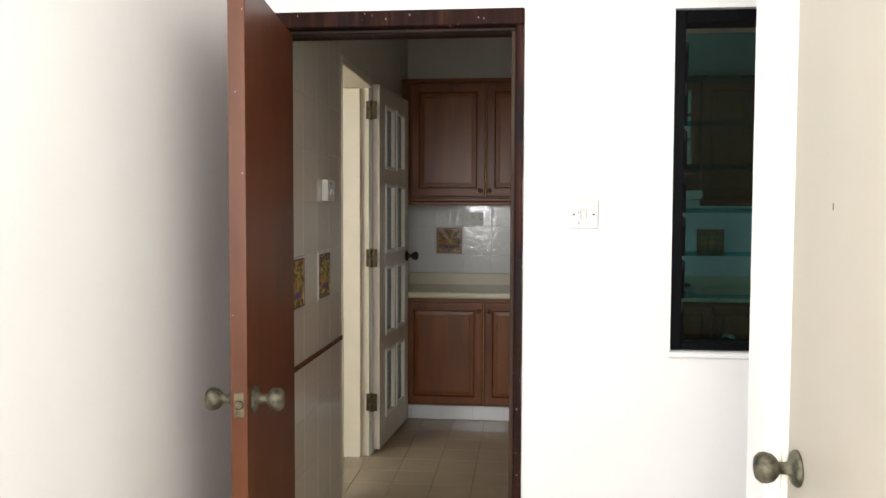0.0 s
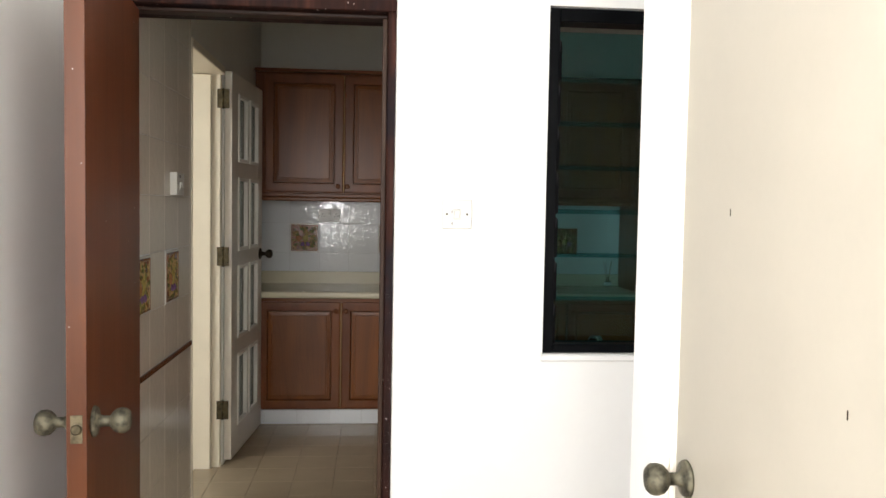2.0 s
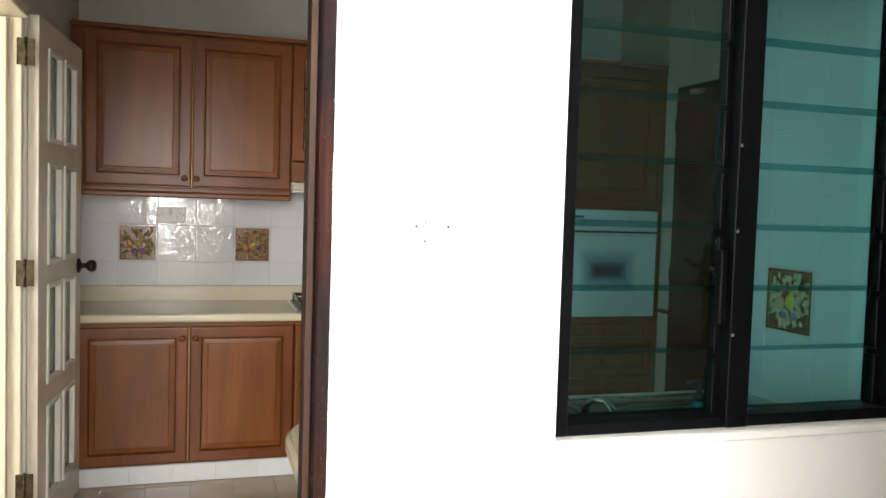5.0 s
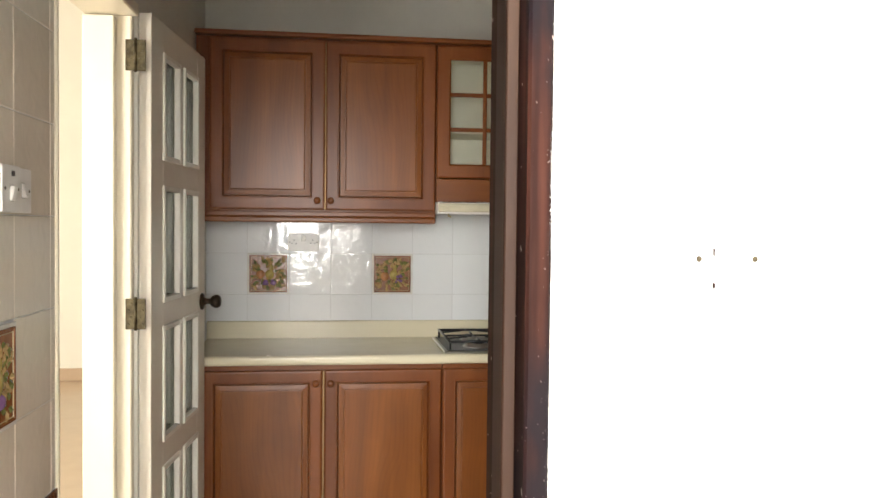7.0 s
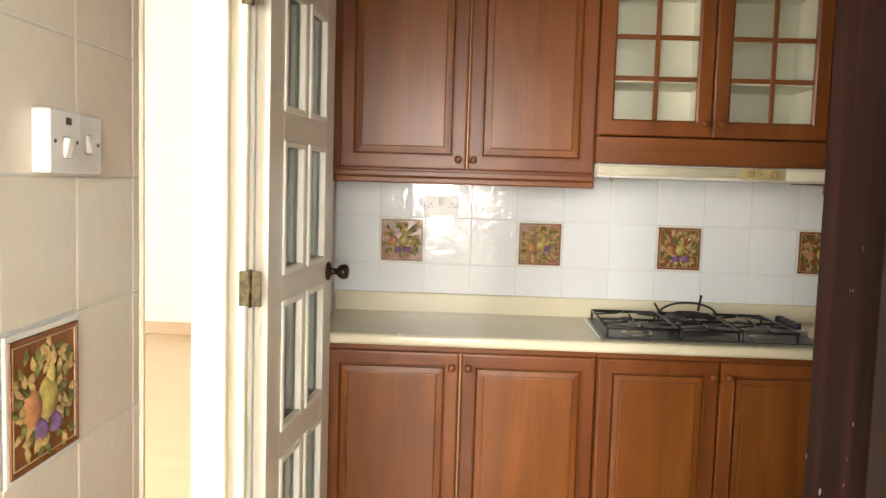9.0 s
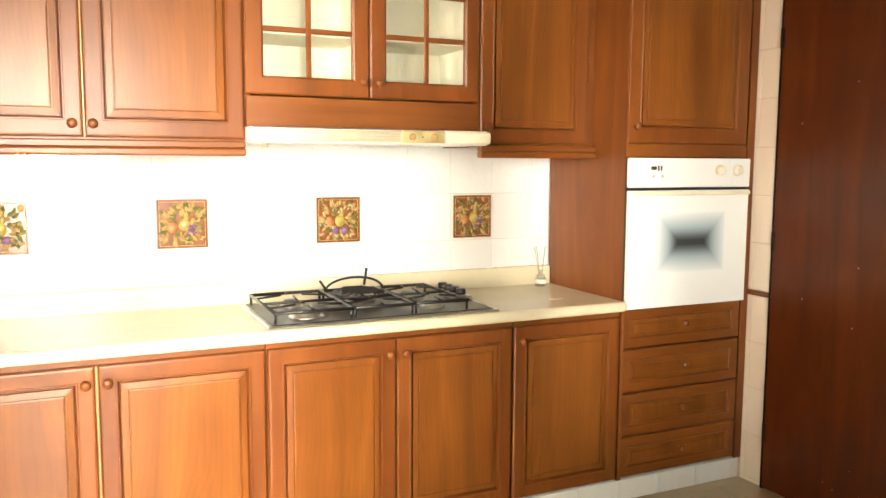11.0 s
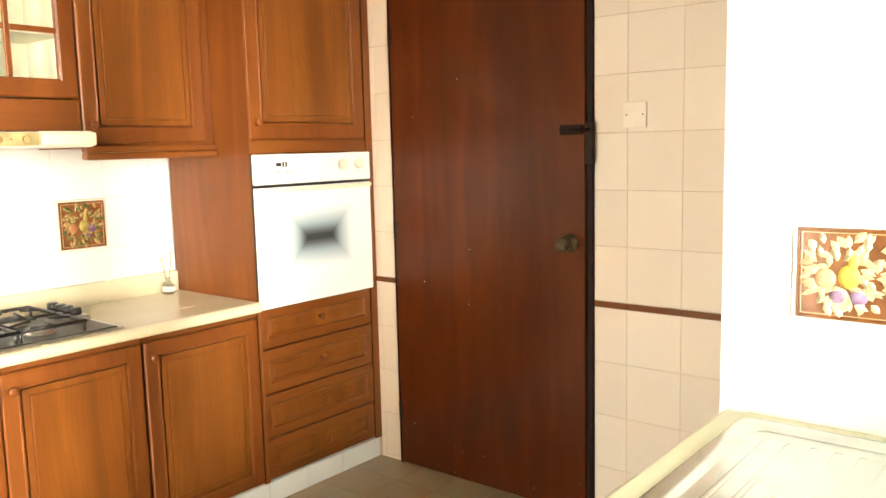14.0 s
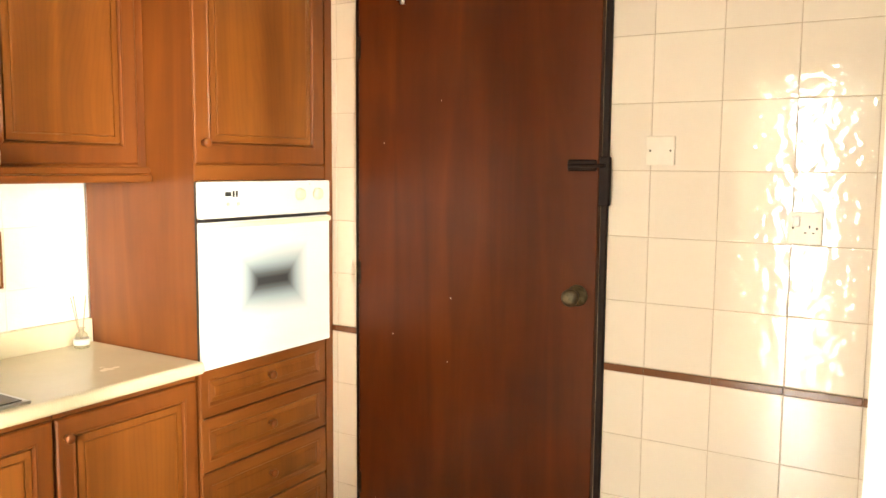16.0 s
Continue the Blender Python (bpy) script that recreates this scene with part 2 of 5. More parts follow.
PALE_MUTED = plain("dull_petal_glaze", (0.46, 0.3, 0.12), 0.2, vary=0.4, scale=50)
# petal glaze of the drainer tile, lightened for the strong light there
PALE_LIT = plain("lit_petal_glaze", (0.66, 0.58, 0.36), 0.2, vary=0.35, scale=50)
TEAL = plain("teal_bottle", (0.02, 0.16, 0.17), 0.25, vary=0.2)
SHADOW_GREY = plain("gap_shadow_grey", (0.25, 0.24, 0.21), 0.7)
REED = plain("pale_reed", (0.36, 0.28, 0.2), 0.7)
PANE = glass("clear_pane", (0.97, 0.98, 0.96))
# tint also darkens the pane, in place of the shade behind the open door
SHADED_PANE = glass("shaded_greenish_pane", (0.58, 0.62, 0.57))
LOUVRE = glass("green_louvre_glass", (0.5, 0.78, 0.79))
BOTTLE_GLASS = glass("bottle_glass", (0.8, 0.82, 0.8), 0.05)
CURTAIN = plain("cream_laminate", (0.88, 0.85, 0.72), 0.5, vary=0.06, scale=5)

# worn door frame: dark stain rubbed through to red primer and white wall paint at its edge
m_frame, n, l, b = material("worn_frame_wood", 0.65, 0, 0.0, 0.1)
g = noise_node(n, l, 45, 5, (1, 1, 0.06), 0.6)
w = noise_node(n, l, 9, 6, (1, 1, 0.35))
s = noise_node(n, l, 90, 2, (1, 1, 0.7))
c = ramp(n, l, g.outputs[0], [(0.3, (0.012, 0.005, 0.004)), (0.55, (0.026, 0.009, 0.0065)), (0.75, (0.06, 0.021, 0.014))]).outputs[0]
c = mix(n, l, "MIX", ramp(n, l, w.outputs[0], [(0.52, (0, 0, 0)), (0.62, (1, 1, 1))]).outputs[0], c, (0.012, 0.008, 0.01))
c = mix(n, l, "MIX", ramp(n, l, s.outputs[0], [(0.71, (0, 0, 0)), (0.74, (1, 1, 1))]).outputs[0], c, (0.5, 0.42, 0.38))
l.new(c, b.inputs["Base Color"])
bump(n, l, b, g.outputs[0], 0.4, 0.001)
FRAME_WOOD = m_frame
STOP_WOOD = wood("worn_stop_wood", (0.012, 0.005, 0.003), (0.022, 0.009, 0.0055), (0.045, 0.02, 0.012), 0.55, coat=0.0)
TAN_WOOD = wood("rubbed_tan_wood", (0.022, 0.009, 0.005), (0.05, 0.024, 0.013), (0.1, 0.054, 0.032), 0.55, scale=1.3, coat=0.0)
PASTE = plain("pale_flecks", (0.28, 0.23, 0.21), 0.7)

# oven door: white glass printed with fading dark dots round its window
m_oven, n, l, b = material("printed_oven_glass", 0.08)
tc, sp = n.new("ShaderNodeTexCoord"), n.new("ShaderNodeSeparateXYZ")
l.new(tc.outputs["Object"], sp.inputs[0])


def absolute(socket, centre, core, half):
    a, q, e, d = [n.new("ShaderNodeMath") for _ in range(4)]
    a.operation, q.operation, e.operation, d.operation = "SUBTRACT", "ABSOLUTE", "SUBTRACT", "DIVIDE"
    a.inputs[1].default_value, e.inputs[1].default_value, d.inputs[1].default_value = centre, core, half
    l.new(socket, a.inputs[0]), l.new(a.outputs[0], q.inputs[0]), l.new(q.outputs[0], e.inputs[0]), l.new(e.outputs[0], d.inputs[0])
    return d.outputs[0]


big = n.new("ShaderNodeMath")
big.operation = "MAXIMUM"
dx, dz = absolute(sp.outputs[0], 0.315, 0.07, 0.11), absolute(sp.outputs[2], 0.26, 0.009, 0.115)
l.new(dx, big.inputs[0]), l.new(dz, big.inputs[1])
l.new(ramp(n, l, big.outputs[0], [(0.0, (0.045, 0.05, 0.055)), (0.15, (0.11, 0.13, 0.14)), (0.45, (0.33, 0.42, 0.48)), (0.9, (0.66, 0.72, 0.74)), (1.0, (0.8, 0.82, 0.82))]).outputs[0], b.inputs["Base Color"])
OVEN_GLASS = m_oven


# ---- mesh tools ----
def box(bm, x0, x1, y0, y1, z0, z1, bevel=0.0, segments=1):
    made = bmesh.ops.create_cube(bm, size=1.0, matrix=Matrix.Translation(((x0 + x1) / 2, (y0 + y1) / 2, (z0 + z1) / 2)) @ Matrix.Diagonal((x1 - x0, y1 - y0, z1 - z0, 1)))
    if bevel:
        edges = list({e for v in made["verts"] for e in v.link_edges})
        bmesh.ops.bevel(bm, geom=edges, offset=bevel, segments=segments, affect="EDGES", profile=0.5)
    return bm


def boxed(*args, **kw):
    return box(bmesh.new(), *args, **kw)


def turned(bm, profile, m=None, sides=20):
    """A solid of revolution about local z from (radius, height) pairs."""
    m = m or Matrix()
    rings = []
    for r, z in profile:
        rings.append([bm.verts.new(m @ Vector((max(r, 1e-4) * math.cos(2 * math.pi * k / sides), max(r, 1e-4) * math.sin(2 * math.pi * k / sides), z))) for k in range(sides)])
    for a, c in zip(rings, rings[1:]):
        for k in range(sides):
            bm.faces.new((a[k], a[(k + 1) % sides], c[(k + 1) % sides], c[k])).smooth = True
    bm.faces.new(rings[0][::-1]), bm.faces.new(rings[-1])
    return bm


def rod(bm, points, r, sides=8):
    """A round bar through the points."""
    rings = []
    pts = [Vector(p) for p in points]
    for i, p in enumerate(pts):
        d = (pts[min(i + 1, len(pts) - 1)] - pts[max(i - 1, 0)]).normalized()
        u = d.orthogonal().normalized() if i == 0 else (u - d * u.dot(d)).normalized()
        v = d.cross(u)
        rings.append([bm.verts.new(p + r * (math.cos(2 * math.pi * k / sides) * u + math.sin(2 * math.pi * k / sides) * v)) for k in range(sides)])
    for a, c in zip(rings, rings[1:]):
        for k in range(sides):
            bm.faces.new((a[k], a[(k + 1) % sides], c[(k + 1) % sides], c[k])).smooth = True
    bm.faces.new(rings[0][::-1]), bm.faces.new(rings[-1])
    return bm


def stepped(bm, x0, x1, z0, z1, steps, cap=True):
    """Nested rectangles facing -y: steps are (inset, y) pairs from the rim inwards."""
    rings = [[bm.verts.new(p) for p in ((x0 + i, y, z0 + i), (x1 - i, y, z0 + i), (x1 - i, y, z1 - i), (x0 + i, y, z1 - i))] for i, y in steps]
    for a, c in zip(rings, rings[1:]):
        for k in range(4):
            bm.faces.new((a[k], a[(k + 1) % 4], c[(k + 1) % 4], c[k]))
    if cap:
        bm.faces.new(rings[-1])
    return bm


def mesh_of(name, bm, mat):
    bmesh.ops.recalc_face_normals(bm, faces=bm.faces)
    me = bpy.data.meshes.new(name)
    bm.to_mesh(me)
    bm.free()
    me.materials.append(mat)
    return me


def part(name, bm, mat, parent=None, label=""):
    ob = new(name, mesh_of(name, bm, mat))
    ob.parent = parent
    return tagged(ob, label)


def thing(name, where, label, category, group="", turn=0):
    ob = new(name)
    ob.empty_display_size = 0.1
    ob.matrix_world = pose(*where, 0, 0, turn)
    return tagged(ob, label, category, group)


def structure(name, bm, mat, label):
    return tagged(part(name, bm, mat), label, name.split("_")[0], kind="structure")


def knob_profile(r):
    return [(r * 0.55, 0), (r * 0.5, r * 0.5), (r * 0.45, r * 0.7), (r * 0.85, r * 0.95), (r, r * 1.3), (r * 0.9, r * 1.65), (r * 0.5, r * 1.85), (0.001, r * 1.9)]


def lever_knob(bm, m, r=0.028):
    """A round door knob with its rose, standing out along local z."""
    turned(bm, [(0.034, 0), (0.034, 0.004), (0.03, 0.009), (0.016, 0.012), (0.0115, 0.02), (0.0115, 0.034), (0.018, 0.038), (r * 0.9, 0.046), (r, 0.056), (r * 0.97, 0.066), (r * 0.75, 0.074), (r * 0.4, 0.077), (0.001, 0.077)], m, 24)
    return bm


FACE_PX, FACE_NX, FACE_NY, FACE_PY = pose(0, 0, 0, 0, 90), pose(0, 0, 0, 0, -90), pose(0, 0, 0, 90), pose(0, 0, 0, -90)

# ---- the place ----
X_LEFT, X_RIGHT, Y_IN, Y_WALL, Y_BACK, H, HD = -0.8, 2.347, 2.785, 2.60, 5.8, 2.72, 3.5
T = 0.007  # how far tiles stand proud of their wall


def wall_with_holes(x0, x1, z0, z1, y0, y1, holes):
    """A wall along x of thickness y0..y1, with rectangular holes (x0, x1, z0, z1) that do not share columns."""
    bm = bmesh.new()
    at = x0
    for a, c, lo, hi in sorted(holes):
        box(bm, at, a, y0, y1, z0, z1)
        if lo > z0:
            box(bm, a, c, y0, y1, z0, lo)
        if hi < z1:
            box(bm, a, c, y0, y1, hi, z1)
        at = c
    box(bm, at, x1, y0, y1, z0, z1)
    bmesh.ops.remove_doubles(bm, verts=bm.verts, dist=1e-5)
    return bm


def swap_xy(bm):
    for v in bm.verts:
        v.co.x, v.co.y = v.co.y, v.co.x
    return bm


UF = -0.08  # floor level of the yard room
structure("floor", boxed(X_LEFT - 0.15, X_RIGHT + 0.15, Y_WALL, Y_BACK + 0.15, -0.1, -0.006), GROUT_FLOOR, "grey-brown tiled kitchen floor with fine dark joints")
structure("floor_yard", boxed(-1.0, 2.5, -1.25, Y_WALL, -0.2, UF), FLOOR_TILE, "plain tiled floor of the yard room")
structure("floor_dining", boxed(-5.1, X_LEFT - 0.15, 2.4, 9.3, -0.1, 0.0), FLOOR_WARM, "peach polished floor of the dining room")
structure("ceiling", boxed(-1.0, 2.6, -1.25, 6.0, H, H + 0.1), CEILING, "off-white flat painted ceiling")
structure("ceiling_dining", boxed(-5.2, -0.95, 2.3, 9.4, HD, HD + 0.1), CEILING, "off-white flat ceiling of the dining room")
WX0, WX1, WZ0, WZ1 = 0.472, 1.345, 0.93, 1.964
structure("wall_window", wall_with_holes(-0.95, 2.5, -0.2, H, Y_WALL, Y_IN - T, [(-0.797, 0.0222, -0.2, 1.975), (WX0, WX1, WZ0, WZ1)]), PAINT, "bright white painted wall between yard room and kitchen")
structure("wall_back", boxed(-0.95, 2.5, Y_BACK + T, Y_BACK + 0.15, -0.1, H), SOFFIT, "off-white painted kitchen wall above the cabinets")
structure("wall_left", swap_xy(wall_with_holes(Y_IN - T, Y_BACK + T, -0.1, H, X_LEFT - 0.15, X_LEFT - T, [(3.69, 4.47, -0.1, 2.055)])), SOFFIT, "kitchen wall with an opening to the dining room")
structure("wall_right", boxed(X_RIGHT + 0.0022, X_RIGHT + 0.15, Y_IN - T, Y_BACK + T, -0.1, H), GROUT_BROWN, "kitchen end wall behind cream tiles")
structure("wall_yard_left", swap_xy(wall_with_holes(-1.1, Y_WALL, -0.2, H, -0.95, -0.86, [(-1.05, 0.75, 0.7, 2.5)])), PAINT, "smooth white painted yard wall beside the open brown door")
structure("wall_yard_right", swap_xy(wall_with_holes(-1.1, 1.835, -0.2, H, 0.50, 0.67, [(0.9705, 1.7095, -0.2, 2.041)])), PAINT, "white painted wall round the cream door")
structure("wall_yard_back", wall_with_holes(-0.95, 2.5, -0.2, H, -1.25, -1.1, [(-0.8, 0.44, 1.05, 2.32)]), PAINT, "white painted wall with a wide window opening")
structure("wall_yard_side", boxed(2.5, 2.6, -1.25, Y_WALL, -0.2, H), PAINT, "plain white wall closing the yard room")
structure("wall_recess", boxed(0.67, 2.5, 1.735, 1.835, -0.2, H), PAINT, "plain white wall behind the small room")
structure("wall_dining_north", boxed(-5.2, -0.95, 9.2, 9.35, -0.1, HD), WARM_PAINT, "warm cream painted dining room wall")
# made-up opening in an unseen wall, for the dining fill lamp
structure("wall_dining_south", wall_with_holes(-5.2, -0.95, -0.1, HD, 2.3, 2.4, [(-3.95, -1.85, 0.75, 2.25)]), WARM_PAINT, "unseen warm cream dining room wall with an added opening for the fill")
structure("wall_dining_east", boxed(-0.95, -0.85, 5.95, 9.2, -0.1, HD), WARM_PAINT, "warm cream dining room wall")
structure("wall_dining_upper", boxed(-1.05, -0.9502, 2.4, 9.2, H - 0.1, HD), WARM_PAINT, "warm cream upper dining room wall")
structure("wall_dining_west", swap_xy(wall_with_holes(2.4, 9.2, -0.1, HD, -5.2, -5.0, [(2.7, 5.1, 0.02, 2.32)])), WARM_PAINT, "warm cream wall with a wide window opening")
structure("baseboard_dining", boxed(-5.0, -0.95, 9.185, 9.2, 0.0, 0.11, bevel=0.003), FLOOR_WARM, "peach tiled skirting of the dining room")
structure("partition_wall", boxed(1.4522, 1.57, Y_IN - T, 3.363, 0.0, H), GROUT_LIT, "short tiled wall at the end of the sink worktop")
structure("ground", boxed(-60, 60, -60, 60, -0.5, -0.3), plain("ground_concrete", (0.3, 0.29, 0.27), 0.9, vary=0.3, scale=2), "pale concrete ground outside")
structure("window_sill", boxed(WX0 - 0.008, WX1 + 0.01, Y_WALL - 0.012, Y_WALL + 0.05, WZ0 - 0.02, WZ0 - 0.001, bevel=0.004), PAINT, "thin white plastered sill with rough paint edge")

# door frames
jamb = bmesh.new()
for x0, x1 in ((-0.797, -0.762), (-0.004, 0.0215)):
    box(jamb, x0, x1, Y_WALL - 0.012, Y_IN + 0.001, -0.1, 1.924, bevel=0.003)
box(jamb, -0.797, 0.0215, Y_WALL - 0.012, Y_IN + 0.001, 1.925, 1.974, bevel=0.003)
door_frame = structure("door_frame_1", jamb, FRAME_WOOD, "worn dark brown wooden door frame with chipped paint edges")
stop = bmesh.new()
box(stop, -0.7618, -0.75, Y_WALL + 0.03, Y_WALL + 0.082, -0.1, 1.913, bevel=0.003)
box(stop, -0.018, -0.0042, Y_WALL + 0.03, Y_WALL + 0.082, -0.1, 1.913, bevel=0.003)
box(stop, -0.7615, -0.0045, Y_WALL + 0.03, Y_WALL + 0.082, 1.913, 1.9248, bevel=0.003)
part("door_stop", stop, STOP_WOOD, door_frame, "paler rubbed wooden stop strip")
part("worn_edge", boxed(-0.0175, -0.005, Y_WALL + 0.0275, Y_WALL + 0.0298, -0.1, 1.912, bevel=0.0008), TAN_WOOD, door_frame, "edge of the stop rubbed down to tan wood")
flake = bmesh.new()
fr = random.Random(5)


def chip(bm, x, y, z, q, tall):
    """A flat, ragged paint chip facing -y."""
    n_ = fr.randint(5, 8)
    rim_ = []
    for k in range(n_):
        a = 2 * math.pi * (k + fr.uniform(-0.3, 0.3)) / n_
        r_ = q * fr.uniform(0.5, 1.3)
        rim_.append((x + r_ * math.cos(a), z + r_ * tall * math.sin(a)))
    top = [bm.verts.new((u, y - 0.0006, v)) for u, v in rim_]
    low = [bm.verts.new((u, y, v)) for u, v in rim_]
    bm.faces.new(top)
    for k in range(n_):
        bm.faces.new((top[k], top[(k + 1) % n_], low[(k + 1) % n_], low[k]))


clusters = [(fr.uniform(0.7, 1.47), fr.uniform(0.008, 0.03), fr.uniform(0.0003, 0.001)) for k in range(14)]
for k in range(2600):
    q = fr.uniform(0.00015, 0.00042)
    if k % 2:
        zc, zr, deep = clusters[k % len(clusters)]
        z, inset = fr.gauss(zc, zr), abs(fr.gauss(0, deep))
    else:
        z, inset = fr.uniform(0.1, 1.92), abs(fr.gauss(0, 0.0004))
    chip(flake, 0.0213 - q * 0.6 - inset, Y_WALL - 0.012, z, q, fr.uniform(0.8, 3.0))
tagged(part("paint_edge", flake, PAINT, door_frame, "ragged white wall paint along the frame edge"), kind="stuff")
fleck = bmesh.new()
for k in range(320):
    q = min(0.0005, abs(fr.gauss(0, 0.00018)) + 0.00012)
    chip(fleck, 0.018 - abs(fr.gauss(0, 0.008)) if k % 3 else fr.uniform(-0.0035, 0.018), Y_WALL - 0.012, abs(fr.gauss(0.65, 0.35)) + 0.1, q, fr.uniform(0.7, 2.6))
tagged(part("paint_fleck", fleck, PASTE, door_frame, "small pale paint flecks"), kind="stuff")
structure("threshold", boxed(-0.76, -0.03, Y_WALL - 0.01, Y_WALL + 0.11, -0.09, 0.004, bevel=0.004), FLOOR_TILE, "low tiled threshold between the rooms")

jamb = bmesh.new()
box(jamb, -0.955, -0.8165, 4.435, 4.468, -0.05, 2.055, bevel=0.004)
box(jamb, -0.955, -0.86, 4.405, 4.4345, -0.05, 2.01, bevel=0.004)
box(jamb, -0.955, -0.795, 3.6902, 3.703, -0.05, 2.045, bevel=0.003)
box(jamb, -0.955, -0.795, 3.7035, 4.4345, 2.015, 2.054, bevel=0.004)
structure("door_frame_2", jamb, FRAME_CREAM, "cream gloss painted frame of the opening to the dining room")

jamb = bmesh.new()
box(jamb, 0.524, 0.668, 1.673, 1.7092, UF, 2.04, bevel=0.004)
box(jamb, 0.524, 0.668, 0.9708, 1.014, UF, 2.04, bevel=0.004)
box(jamb, 0.524, 0.668, 1.0142, 1.6728, 1.975, 2.0405, bevel=0.004)
for y0, y1 in ((1.678, 1.686), (1.694, 1.706), (0.975, 0.987), (0.997, 1.005)):
    box(jamb, 0.516, 0.5238, y0, y1, UF, 2.035, bevel=0.003)
structure("door_frame_3", jamb, DOOR_WHITE, "white gloss painted frame round the cream door")


# ---- doors ----
def hinge(name, parent, m, mat=BRASS):
    """Two screwed leaves and a pin; local x across, local y towards the viewer's back, local z up."""
    bm = bmesh.new()
    for s in (-1, 1):
        box(bm, min(s * 0.004, s * 0.03), max(s * 0.004, s * 0.03), -0.0015, 0.0015, -0.048, 0.048, bevel=0.0008)
    turned(bm, [(0.005, -0.05), (0.005, 0.05)], None, 10)
    for z in (-0.052, 0.05):
        turned(bm, [(0.0045, z), (0.0045, z + 0.003)], None, 10)
    for s in (-1, 1):
        for z in (-0.033, -0.011, 0.011, 0.033):
            turned(bm, [(0.0038, 0), (0.003, 0.0012)], pose(s * (0.014 + 0.007 * ((z > 0) != (abs(z) > 0.02))), -0.0015, z, 90), 8)
    ob = part(name, bm, mat, parent, "aged brass hinge with screws")
    ob.matrix_local = m
    return ob


def brown_door():
    d = thing("wooden_door", (-0.72, 2.585, UF), "mahogany brown flush wooden door standing wide open against the yard wall", "door", turn=0)
    slab = boxed(-0.02, 0.02, -0.648, 0.0, 0.012, 1.985, bevel=0.0015)
    ang = math.degrees(math.atan2(0.073, 0.645))
    m = pose(0, 0, 0, 0, 0, ang)
    leaf = part("leaf", slab, DOOR_BROWN, d)
    leaf.matrix_local = m
    e = part("edge_lipping", boxed(-0.0195, 0.0195, -0.651, -0.6482, 0.013, 1.984), EDGE_RED, d, "scuffed reddish raw door edge")
    e.matrix_local = m
    zk = 0.972
    k = part("door_knob", lever_knob(bmesh.new(), pose(0.02, -0.588, zk) @ FACE_PX), VERDIGRIS, d, "tarnished brass round door knob")
    k.matrix_local = m
    k = part("door_knob", lever_knob(bmesh.new(), pose(-0.02, -0.588, zk) @ FACE_NX), VERDIGRIS, d, "tarnished brass round door knob")
    k.matrix_local = m
    bm = boxed(-0.012, 0.012, -0.6525, -0.6512, zk - 0.03, zk + 0.03, bevel=0.0005)
    turned(bm, [(0.011, 0), (0.011, 0.004), (0.008, 0.006)], pose(0, -0.6525, zk, 90), 14)
    q = part("latch_plate", bm, BRASS, d, "brass latch plate on the door edge")
    q.matrix_local = m
    marks = bmesh.new()
    for i in range(7):
        turned(marks, [(random.uniform(0.0005, 0.001), 0), (0.0006, 0.0006)], pose(0.02, random.uniform(-0.63, -0.03), random.uniform(0.9, 1.95)) @ FACE_PX, 7)
    for i in range(6):
        turned(marks, [(random.uniform(0.0005, 0.0013), 0), (0.0008, 0.0006)], pose(random.uniform(-0.016, 0.016), -0.651, random.uniform(0.6, 1.95), 90), 7)
    q = part("paint_fleck", marks, PAINT, d, "small white paint flecks")
    q.matrix_local = m
    tagged(q, kind="stuff")
    for z in (0.25, 1.0, 1.75):
        hinge("hinge", d, m @ pose(-0.02, 0.002, z, 0, 0, 90), BRASS)


def cream_door():
    d = thing("white_door", (0.532, 1.0145, UF), "cream painted flush door, closed, with a tarnished knob", "door", turn=0)
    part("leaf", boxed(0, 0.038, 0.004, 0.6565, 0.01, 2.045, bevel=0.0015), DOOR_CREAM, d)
    part("door_knob", lever_knob(bmesh.new(), pose(-0.0005, 0.60, 0.965) @ FACE_NX, 0.029), VERDIGRIS, d, "tarnished brass round door knob")
    marks = bmesh.new()
    for y, z in ((0.2, 1.86), (0.53, 1.82), (0.46, 1.44), (0.12, 1.2), (0.3, 0.7)):
        box(marks, -0.0007, 0.0001, y, y + 0.002, z, z + 0.012)
    tagged(part("scuff", marks, BRONZE, d, "small dark scuffs"), kind="stuff")


